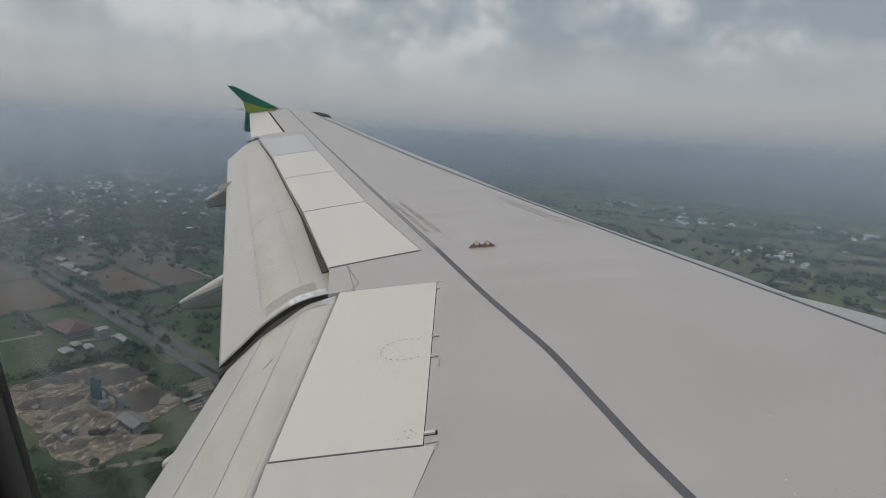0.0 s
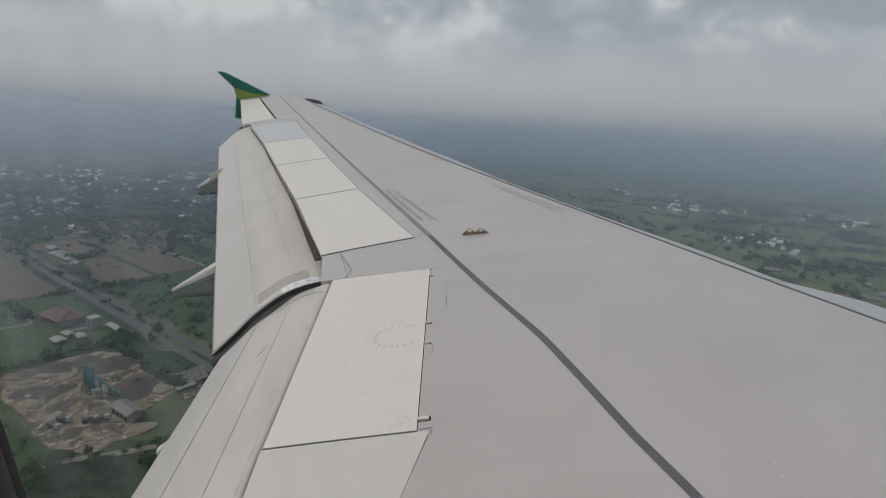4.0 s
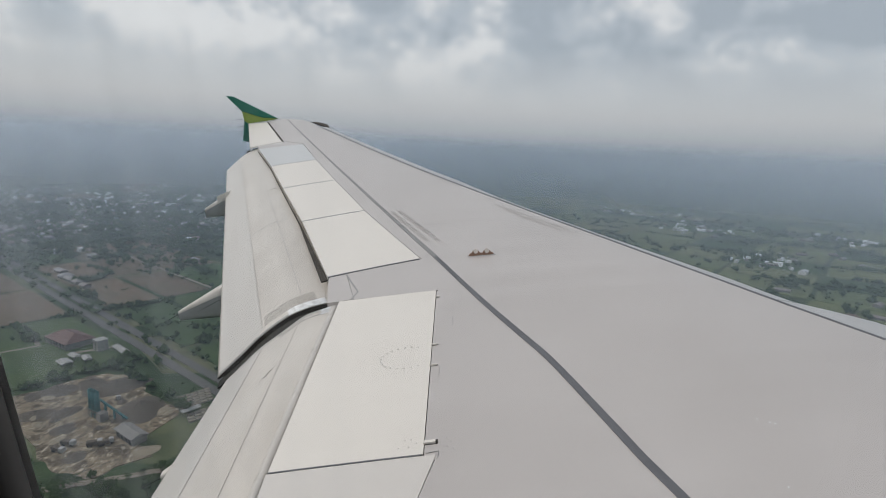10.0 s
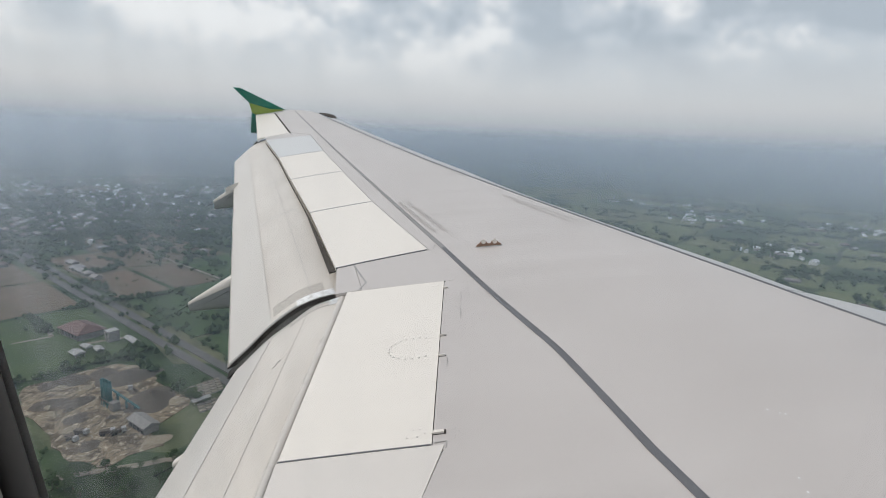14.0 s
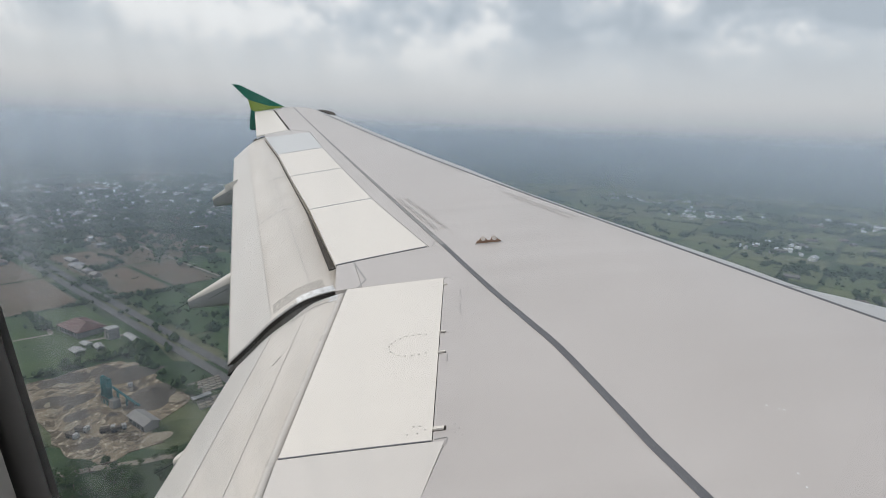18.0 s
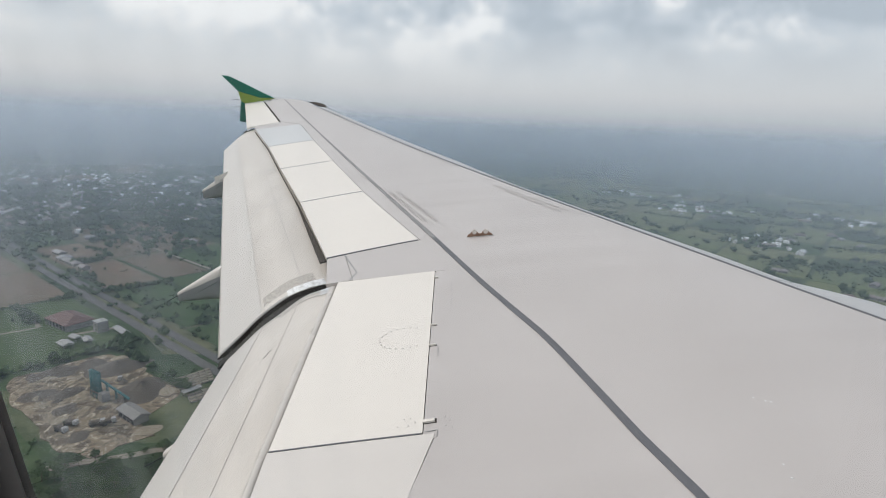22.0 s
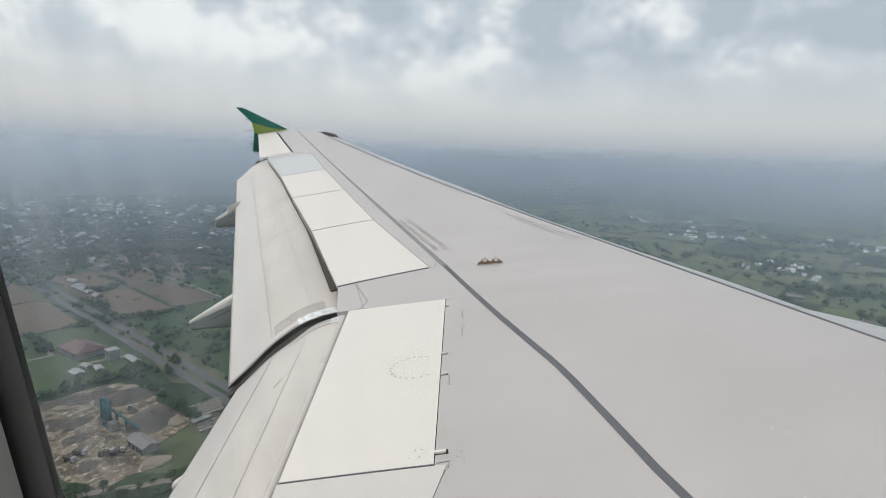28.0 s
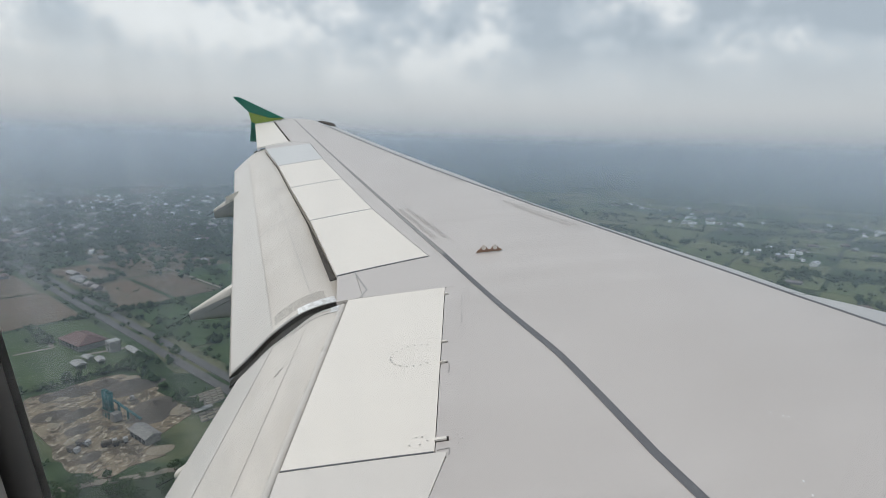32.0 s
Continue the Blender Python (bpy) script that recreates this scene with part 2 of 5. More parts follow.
def pane_mat():
    """Acrylic pane: clear, a thin gloss, upright smears and fine scratches, and reflected light streaks painted in as
    the same pale film.
    """
    k = Mat("streaked_acrylic")
    clear = k.n("ShaderNodeBsdfTransparent", Color=(0.97, 0.975, 0.98, 1))
    smear = k.n("ShaderNodeBsdfTranslucent", Color=(0.85, 0.88, 0.9, 1))
    streaks = k.noise(1.0, k.coords((95.0, 1.0, 1.0)), 3.0, 0.5)
    patch_f = k.noise(7.0, k.coords((1.0, 1.0, 0.35)), 2.0, 0.5)
    place = k.n("ShaderNodeSeparateXYZ")
    k.l(k.n("ShaderNodeTexCoord").outputs["Object"], place.inputs[0])
    worn = k.math("MULTIPLY", k.math("SUBTRACT", -4.60, place.outputs[0]), 11.0, True)      # streaks gather towards the aft edge
    f = k.math("MULTIPLY", k.math("SUBTRACT", streaks, 0.46, True), k.math("SUBTRACT", patch_f, 0.25, True))
    f = k.math("MULTIPLY", f, worn)
    s1 = k.n("ShaderNodeMixShader")
    k.l(k.math("ADD", k.math("MULTIPLY", f, 1.35, True), 0.003), s1.inputs[0])
    k.l(clear.outputs[0], s1.inputs[1]), k.l(smear.outputs[0], s1.inputs[2])
    gloss = k.n("ShaderNodeBsdfGlossy", Roughness=0.02)
    s2 = k.n("ShaderNodeMixShader")
    s2.inputs[0].default_value = 0.03
    k.l(s1.outputs[0], s2.inputs[1]), k.l(gloss.outputs[0], s2.inputs[2])
    k.l(s2.outputs[0], k.out.inputs[0])
    return k.m


M_pane = pane_mat()


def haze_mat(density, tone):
    """A shell that paints in haze: mostly clear, scatters bluish light, thins out with height above the plain."""
    k = Mat("haze_shell")
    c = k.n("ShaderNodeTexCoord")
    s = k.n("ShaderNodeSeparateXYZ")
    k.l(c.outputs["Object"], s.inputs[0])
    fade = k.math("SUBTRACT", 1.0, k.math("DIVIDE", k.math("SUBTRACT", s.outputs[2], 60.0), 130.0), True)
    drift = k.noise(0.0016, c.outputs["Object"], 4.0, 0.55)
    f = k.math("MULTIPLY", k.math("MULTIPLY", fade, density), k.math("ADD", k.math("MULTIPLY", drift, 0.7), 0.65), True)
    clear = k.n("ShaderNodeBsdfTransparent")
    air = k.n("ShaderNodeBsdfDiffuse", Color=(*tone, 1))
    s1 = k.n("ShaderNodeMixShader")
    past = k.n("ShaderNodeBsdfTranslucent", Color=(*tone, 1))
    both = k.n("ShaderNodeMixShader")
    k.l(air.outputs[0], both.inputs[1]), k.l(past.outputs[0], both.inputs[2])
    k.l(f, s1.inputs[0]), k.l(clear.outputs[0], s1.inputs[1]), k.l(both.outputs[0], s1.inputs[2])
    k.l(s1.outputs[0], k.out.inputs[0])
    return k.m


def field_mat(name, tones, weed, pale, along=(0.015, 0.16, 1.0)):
    """Fields: a tone for each, furrow lines, patches of weeds and bare soil."""
    k = Mat(name)
    tone = k.ramp(k.random(), [(p / (len(tones) - 1), c) for p, c in enumerate(tones)])
    patchy = k.noise(0.022, k.coords(), 7.0, 0.62)
    rows = k.noise(1.0, k.coords(along, 0.697), 5.0, 0.65)
    c = k.mix(k.math("MULTIPLY", k.math("SUBTRACT", patchy, 0.42, True), 1.8, True), tone, weed)
    c = k.mix(k.math("MULTIPLY", k.math("SUBTRACT", rows, 0.47, True), 2.0, True), c, pale)
    c = k.mix(k.math("MULTIPLY", k.math("SUBTRACT", k.noise(0.5, k.coords(), 4.0, 0.6), 0.5, True), 1.2, True), c, tuple(x * 0.7 for x in weed))
    return k.surface(c, 0.95, 0.0, None, 0.1)


def ground_mat():
    k = Mat("plain_of_scrub_and_farmland")
    v = k.n("ShaderNodeTexVoronoi", Scale=0.0075)
    k.l(k.coords((1.0, 1.9, 1.0), 0.7), v.inputs["Vector"])
    cell = k.n("ShaderNodeSeparateColor")
    k.l(v.outputs["Color"], cell.inputs[0])
    tone = k.ramp(cell.outputs[0], [(0.0, (0.042, 0.066, 0.035)), (0.3, (0.070, 0.102, 0.046)), (0.55, (0.036, 0.058, 0.032)), (0.75, (0.150, 0.150, 0.090)), (1.0, (0.075, 0.105, 0.050))])
    scrub = k.noise(0.05, k.coords(), 7.0, 0.62)
    fine = k.noise(0.4, k.coords(), 5.0, 0.6)
    c = k.mix(k.math("MULTIPLY", k.math("SUBTRACT", scrub, 0.42, True), 2.6, True), tone, (0.021, 0.039, 0.020))
    c = k.mix(k.math("MULTIPLY", k.math("SUBTRACT", fine, 0.5, True), 1.2), c, (0.074, 0.085, 0.050))
    return k.surface(c, 0.95, 0.0, None, 0.1)


def leaf_mat(name, a, b):
    k = Mat(name)
    f = k.n("ShaderNodeNewGeometry").outputs["Random Per Island"]
    return k.surface(k.mix(k.math("MULTIPLY", k.math("ADD", f, k.random()), 0.5), a, b), 0.8, 0.0, None, 0.15)


def roof_mat():
    k = Mat("tin_and_tile_roofs")
    tone = k.ramp(k.random(), [(0.0, (0.12, 0.07, 0.055)), (0.25, (0.17, 0.11, 0.09)), (0.45, (0.20, 0.19, 0.185)), (0.65, (0.28, 0.275, 0.27)), (0.82, (0.18, 0.135, 0.11)), (0.95, (0.42, 0.43, 0.44))])
    f = k.noise(0.6, k.coords((1.0, 0.2, 1.0)), 5.0, 0.6)
    return k.surface(k.mix(k.math("MULTIPLY", f, 0.5), tone, (0.20, 0.17, 0.15)), 0.45, 0.0, None, 0.5)


def soil(name, base, dark, pale):
    """Driven-over ground: damp dark tracks, pale dry patches, grit."""
    k = Mat(name)
    wide = k.noise(0.13, k.coords(), 7.0, 0.68, 0.3)
    mid = k.noise(0.34, k.coords((1.0, 0.7, 1.0), 0.7), 7.0, 0.72)
    c = k.mix(k.math("MULTIPLY", k.math("SUBTRACT", wide, 0.45, True), 9.0, True), base, dark)
    c = k.mix(k.math("MULTIPLY", k.math("SUBTRACT", mid, 0.52, True), 8.0, True), c, pale)
    c = k.mix(k.math("MULTIPLY", k.math("SUBTRACT", k.noise(0.55, k.coords((1.0, 0.6, 1.0), -0.4), 6.0, 0.7), 0.56, True), 5.0, True), c, dark)
    return k.surface(c, 0.95, 0.0, None, 0.1)


def plain(name, a, b, scale=0.5, rough=0.85, bump=0.0):
    k = Mat(name)
    f = k.noise(scale, k.coords(), 6.0, 0.6)
    return k.surface(k.mix(f, a, b), rough, 0.0, k.bump(f, bump, 0.05) if bump else None, 0.25)


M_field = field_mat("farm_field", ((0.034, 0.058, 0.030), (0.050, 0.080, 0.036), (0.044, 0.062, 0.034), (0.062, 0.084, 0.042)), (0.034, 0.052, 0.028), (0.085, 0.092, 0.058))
M_meadow = field_mat("green_meadow", ((0.052, 0.090, 0.036), (0.066, 0.108, 0.042), (0.058, 0.092, 0.040), (0.078, 0.112, 0.048)), (0.042, 0.066, 0.032), (0.105, 0.122, 0.066))
M_pasture = field_mat("pale_pasture", ((0.15, 0.175, 0.08), (0.19, 0.195, 0.10), (0.125, 0.16, 0.072), (0.22, 0.205, 0.12)), (0.08, 0.105, 0.05), (0.23, 0.225, 0.13))
M_plough = field_mat("ploughed_soil", ((0.155, 0.118, 0.088), (0.175, 0.130, 0.094), (0.140, 0.116, 0.084)), (0.088, 0.092, 0.058), (0.215, 0.165, 0.120), (0.16, 0.012, 1.0))
M_ground, M_roof = ground_mat(), roof_mat()
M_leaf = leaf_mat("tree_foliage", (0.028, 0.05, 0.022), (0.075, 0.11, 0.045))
M_bark = plain("bark", (0.08, 0.06, 0.045), (0.14, 0.11, 0.08), 3.0)
M_wall = plain("plastered_wall", (0.19, 0.18, 0.165), (0.31, 0.295, 0.27), 0.4)
M_asphalt = plain("worn_asphalt", (0.085, 0.083, 0.08), (0.14, 0.135, 0.128), 0.15)
M_dirt = plain("dirt_track", (0.18, 0.155, 0.12), (0.27, 0.235, 0.19), 0.2)
M_sand = soil("bare_sandy_soil", (0.225, 0.18, 0.128), (0.095, 0.078, 0.058), (0.48, 0.41, 0.315))
M_heap = plain("crushed_stone", (0.072, 0.062, 0.052), (0.14, 0.12, 0.098), 0.6, 0.95, 0.5)
M_spoil = plain("pale_spoil", (0.20, 0.168, 0.125), (0.32, 0.272, 0.205), 0.5, 0.95, 0.4)
M_silo = plain("blue_green_silo_steel", (0.035, 0.11, 0.12), (0.07, 0.18, 0.18), 0.5, 0.5)
M_redroof = plain("faded_red_roof", (0.11, 0.06, 0.055), (0.17, 0.10, 0.09), 0.3, 0.6)
M_tin = plain("pale_tin_roof", (0.25, 0.245, 0.24), (0.40, 0.39, 0.375), 0.4, 0.5)
M_greyroof = plain("weathered_grey_roof", (0.15, 0.145, 0.138), (0.25, 0.24, 0.225), 0.4, 0.6)
M_dark = plain("dark_opening", (0.02, 0.02, 0.022), (0.035, 0.035, 0.038), 1.0)
M_cabin = plain("cabin_lining", (0.30, 0.29, 0.27), (0.34, 0.33, 0.31), 4.0)
M_hull = plain("white_fuselage_paint", (0.74, 0.75, 0.76), (0.80, 0.80, 0.80), 0.6, 0.35)

# ---- the aircraft's frame: x ahead, y outboard, z up, tilted as it flies ----
AIR = BANK @ pose(0, 0, 150, 5.716, -5.687, 0)
DIHEDRAL = 0.09826


def lead(v):
    """The wing's leading edge, metres aft."""
    return (v - 1.975) * 0.52 if v < 6.98 else 2.603 + 0.475 * (v - 6.98)


def trail(v):
    return 6.15 if v < 6.4 else 6.15 + 0.307 * (v - 6.4)


def chord(v):
    """Chord with the bends at the kink eased out."""
    return sum(trail(v + d) - lead(v + d) for d in (-0.9, -0.6, -0.3, 0.0, 0.3, 0.6, 0.9)) / 7


def top(v, a):
    """Height of the wing's upper surface."""
    c = chord(v)
    s = (a - lead(v)) / c
    return (v - 1.975) * DIHEDRAL + 0.11 * c * max(min(s, 1), 0) ** 0.5 * (1 - s) + 0.10 * (max(v - 1.975, 0) / 15) ** 3


def at(v, a, z):
    return (-a, v, z)


def mesh_object(name, verts, faces, material, parent=None, label="", smooth=()):
    me = bpy.data.meshes.new(name)
    me.from_pydata([tuple(p) for p in verts], [], faces)
    me.materials.append(material)
    if smooth is True:
        me.polygons.foreach_set("use_smooth", [True] * len(faces))
    else:
        flags = [False] * len(faces)
        for i in smooth:
            flags[i] = True
        me.polygons.foreach_set("use_smooth", flags)
    me.update()
    ob = new(name, me)
    if parent is not None:
        ob.parent = parent
    if label:
        tagged(ob, label)
    return ob


def grid_sheet(rows, depth, down=None):
    """A closed plate from a grid of points: top, underside shifted down by depth, and rims of their own vertices."""
    h, w = len(rows), len(rows[0])
    shift_v = Vector((0, 0, -depth)) if down is None else Vector(down) * depth
    flat_v = [Vector(p) for r in rows for p in r]
    verts = flat_v + [p + shift_v for p in flat_v]
    n, faces, smooth = h * w, [], []
    for i in range(h - 1):
        for j in range(w - 1):
            a, b, c, d = i * w + j, i * w + j + 1, (i + 1) * w + j + 1, (i + 1) * w + j
            smooth += [len(faces), len(faces) + 1]
            faces += [(a, b, c, d), (n + d, n + c, n + b, n + a)]
    rim = [j for j in range(w)] + [i * w + w - 1 for i in range(1, h)] + [(h - 1) * w + j for j in range(w - 2, -1, -1)] + [i * w for i in range(h - 2, 0, -1)]
    base, m = len(verts), len(rim)
    verts += [flat_v[k] for k in rim] + [flat_v[k] + shift_v for k in rim]
    for k in range(m):
        k2 = (k + 1) % m
        faces.append((base + k2, base + k, base + m + k, base + m + k2))
    return verts, faces, smooth


def skin_patch(name, corners, material, parent, nu=8, nv=8, lift=0.0, depth=0.012, label=""):
    """A plate that follows the wing's upper surface between four (span, aft) corners."""
    (v0, a0), (v1, a1), (v2, a2), (v3, a3) = corners
    rows = []
    for i in range(nu + 1):
        s = i / nu
        row = []
        for j in range(nv + 1):
            t = j / nv
            v = (v0 * (1 - s) + v1 * s) * (1 - t) + (v3 * (1 - s) + v2 * s) * t
            a = (a0 * (1 - s) + a1 * s) * (1 - t) + (a3 * (1 - s) + a2 * s) * t
            row.append(at(v, a, top(v, a) + lift))
        rows.append(row)
    verts, faces, smooth = grid_sheet(rows, depth)
    return mesh_object(name, verts, faces, material, parent, label, smooth)


def ribbon(name, path, width, material, parent, lift=0.003, label="", surface=None, depth=0.002):
    """A thin strip along (span, aft) points on the wing's surface."""
    pts = []
    for (v0, a0), (v1, a1) in zip(path, path[1:]):
        n = max(1, int(math.hypot(v1 - v0, a1 - a0) / 0.12))
        pts += [(v0 + (v1 - v0) * i / n, a0 + (a1 - a0) * i / n) for i in range(n)]
    pts.append(path[-1])
    rows = []
    for i, (v, a) in enumerate(pts):
        p, q = pts[max(i - 1, 0)], pts[min(i + 1, len(pts) - 1)]
        d = Vector((q[0] - p[0], q[1] - p[1])).normalized()
        w = (width(v) if callable(width) else width) / 2
        row = []
        for side in (1, -1):
            vv, aa = v - d.y * w * side, a + d.x * w * side
            row.append(at(vv, aa, (surface or top)(vv, aa) + lift))
        rows.append(row)
    verts, faces, smooth = grid_sheet(rows, depth)
    return mesh_object(name, verts, faces, material, parent, label, smooth)


def interp(x, table):
    if x <= table[0][0]:
        return table[0][1]
    for (x0, y0), (x1, y1) in zip(table, table[1:]):
        if x <= x1:
            return y0 + (y1 - y0) * (x - x0) / (x1 - x0)
    return table[-1][1]


def smooth_line(pts, n):
    """A Catmull-Rom curve through points."""
    out = []
    for i in range(len(pts) - 1):
        p = [Vector((*pts[max(0, min(len(pts) - 1, i + k))], 0)) for k in (-1, 0, 1, 2)]
        for j in range(n):
            t = j / n
            q = 0.5 * ((2 * p[1]) + (p[2] - p[0]) * t + (2 * p[0] - 5 * p[1] + 4 * p[2] - p[3]) * t ** 2 + (3 * p[1] - p[0] - 3 * p[2] + p[3]) * t ** 3)
            out.append((q.x, q.y))
    out.append(tuple(pts[-1]))
    return out


FRONT = [(1.0, 0.10), (4.75, 2.02), (5.23, 2.283), (5.60, 2.472), (6.82, 3.115), (7.70, 3.60), (8.85, 4.214), (10.06, 4.833), (11.91, 5.725), (13.84, 6.631), (15.2, 7.27), (15.9, 7.58), (16.29, 7.84), (16.75, 8.335)]
REAR = [(1.0, 5.73), (3.68, 4.765), (3.98, 4.655), (4.02, 4.707), (5.765, 4.613), (5.80, 4.585), (6.40, 4.70), (6.46, 4.735), (8.08, 5.395), (9.69, 5.985), (11.26, 6.55), (12.88, 7.10), (16.28, 8.30), (16.75, 8.47)]

REAR_EVEN = [(1.0, 4.85), (4.0, 4.65), (5.8, 4.58), (6.45, 4.72), (8.08, 5.38), (9.69, 5.97), (11.26, 6.54), (12.88, 7.09), (16.75, 8.45)]

wing = tagged(new("aircraft_wing"), "grey painted airliner wing with white spoilers and lowered flaps", "aircraft wing")
wing.matrix_world = AIR

# main skin between the slat line and the spoiler hinges
spans = sorted({round(x, 3) for x in {1.0, 16.75} | {p[0] for p in FRONT + REAR} | {1.0 + 0.2 * i for i in range(79)}})
rows = []
for v in spans:
    f, r = interp(v, FRONT), interp(v, REAR)
    even = f + (interp(v, REAR_EVEN) - f) * 0.94
    cut = [f + (even - f) * j / 20 for j in range(21)] + [r - 0.002, r]
    rows.append([at(v, a, top(v, a)) for a in cut])
verts, faces, smooth = grid_sheet(rows, 0.02)
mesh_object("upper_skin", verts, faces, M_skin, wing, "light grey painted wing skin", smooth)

# lower skin and spars close the wing box
rows = []
for v in spans:
    near_front = min(1.0, max(0.0, (v - 8.0) / 1.5))
    f, r = (lead(v) + 0.05) * (1 - near_front) + (interp(v, FRONT) - 0.01) * near_front, interp(v, REAR) + 0.35
    c = trail(v) - lead(v)
    row = []
    for j in range(9):
        s = j / 8
        a = f + (r - f) * s
        row.append(at(v, a, (v - 1.975) * DIHEDRAL + 0.10 * (max(v - 1.975, 0) / 15) ** 3 - 0.30 * c * (s + 0.02) ** 0.5 * (1.05 - s) * 0.55 - 0.02))
    rows.append(row)
verts, faces, smooth = grid_sheet(rows, 0.015)
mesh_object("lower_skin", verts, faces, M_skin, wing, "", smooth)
# spar in near-black: the cove's shade is put into its colour
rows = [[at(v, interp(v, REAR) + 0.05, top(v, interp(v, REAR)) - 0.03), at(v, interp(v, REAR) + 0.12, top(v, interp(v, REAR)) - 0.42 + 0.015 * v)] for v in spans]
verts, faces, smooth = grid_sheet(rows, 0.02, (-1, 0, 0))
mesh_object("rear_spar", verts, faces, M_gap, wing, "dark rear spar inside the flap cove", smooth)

# slats: rounded nose pieces ahead of the skin
SLAT_W = [(1.6, 0.55), (4.9, 0.36), (5.13, 0.33), (5.18, 0.22), (5.24, 0.13), (5.36, 0.10), (5.77, 0.12), (6.2, 0.10), (6.9, 0.06), (8.0, 0.06), (9.3, 0.155), (12.0, 0.155), (15.0, 0.14)]
NOSE = [(7.5, 0.16), (8.5, 0.10), (9.5, 0.065), (11.0, 0.055), (15.0, 0.045)]
SLATS = [(1.6, 5.30), (5.315, 8.30), (8.32, 10.95), (10.97, 13.55), (13.57, 14.95)]
for v0, v1 in SLATS:
    rows = []
    for i in range(31):
        v = v0 + (v1 - v0) * i / 30
        f, w = interp(v, FRONT) - 0.022, interp(v, SLAT_W)
        row = [at(v, f - w * k / 6, top(v, f - w * k / 6) - 0.004 - 0.012 * (k / 6) ** 2) for k in range(7)]
        zc = row[-1][2]
        row += [at(v, f - w - interp(v, NOSE) * math.sin(t), zc - 0.20 * (1 - math.cos(t))) for t in (0.25, 0.5, 0.75, 1.0, 1.25, 1.57)]
        row.append(at(v, f - w - 0.10, zc - 0.26))
        rows.append(row)
    verts, faces, smooth = grid_sheet(rows, 0.01)
    mesh_object("slat", verts, faces, M_slat, wing, "light grey leading edge slat", smooth)
ribbon("slat_gap", [(v, interp(v, FRONT) - 0.011) for v in (2.2, 4.75, 5.23, 5.6, 6.82, 7.7, 8.85, 10.06, 11.91, 13.84, 15.2)], 0.03, M_line, wing, 0.002, "dark gap along the slats")

# spoilers
SPOILERS = [((5.775, 4.617), (5.795, 5.365), (4.036, 5.44), (4.024, 4.711)),
            ((6.455, 4.75), (6.31, 5.54), (7.97, 6.105), (8.07, 5.41)),
            ((8.085, 5.41), (7.985, 6.11), (9.62, 6.725), (9.68, 6.0)),
            ((9.695, 6.0), (9.635, 6.73), (11.22, 7.315), (11.25, 6.565)),
            ((11.265, 6.565), (11.235, 7.32), (12.96, 8.02), (12.87, 7.11))]
# outermost spoiler: the sky's reflection is put into a greyer base colour
M_sky_sheen = paint("sky_sheen_spoiler_paint", (0.66, 0.655, 0.645), (0.58, 0.575, 0.565), 0.30, 0.5)
for i, c in enumerate(SPOILERS):
    skin_patch("spoiler", c, M_white if i < 4 else M_sky_sheen, wing, 10, 10, 0.004, 0.028, "white painted spoiler panel lying closed")
# fixed panels round the spoilers
skin_patch("shroud_panel", ((5.779, 4.54), (5.803, 5.25), (6.325, 5.38), (6.455, 4.69)), M_skin, wing, 8, 8, 0.0012)
skin_patch("access_panel", ((5.812, 5.254), (5.805, 5.46), (6.30, 5.53), (6.325, 5.384)), M_skin, wing, 4, 4, 0.0, 0.03)
skin_patch("shroud_panel", ((4.014, 4.652), (4.028, 5.447), (1.2, 5.47), (1.2, 5.60)), M_panel, wing, 8, 8, 0.002)
skin_patch("tip_panel", ((12.885, 7.08), (12.975, 8.03), (13.33, 8.15), (13.43, 7.64)), M_skin, wing, 8, 8, 0.0012)
skin_patch("tip_panel", ((12.89, 7.07), (13.435, 7.63), (16.60, 8.79), (16.74, 8.43)), M_skin, wing, 8, 12, 0.0012)
skin_patch("aileron", ((13.45, 7.665), (13.35, 8.32), (16.72, 9.36), (16.58, 8.83)), M_white, wing, 8, 12, 0.0, 0.03, "white painted aileron near the wingtip")
skin_patch("tip_cap", ((16.61, 8.83), (16.745, 9.37), (16.86, 9.38), (16.80, 8.82)), M_slat, wing, 4, 4)
skin_patch("tip_cap", ((16.755, 8.345), (16.755, 8.80), (17.0, 9.05), (17.15, 8.80)), M_slat, wing, 4, 4)

# painted and sealed lines
LINE = [(1.2, 3.06), (3.526, 3.651), (3.85, 3.754), (4.25, 3.858), (4.584, 3.941), (5.015, 4.101), (5.556, 4.30), (6.466, 4.61), (11.5, 6.445), (16.545, 8.27)]
M_faded = paint("faded_grey_line", (0.26, 0.25, 0.245), (0.36, 0.35, 0.34), 0.55, 0.8)
ribbon("walkway_line", [*LINE[:2], *smooth_line([LINE[2], (4.30, 3.872), (4.70, 3.984), *LINE[5:-2]], 3)], lambda v: 0.043 if v < 5 else 0.043 - 0.003 * (v - 5), M_line, wing, 0.004, "dark grey line across the wing")
ribbon("walkway_line", LINE[-3:], lambda v: max(0.028, 0.044 - 0.003 * (v - 6.5)), M_faded, wing, 0.004, "faded grey line towards the wingtip")


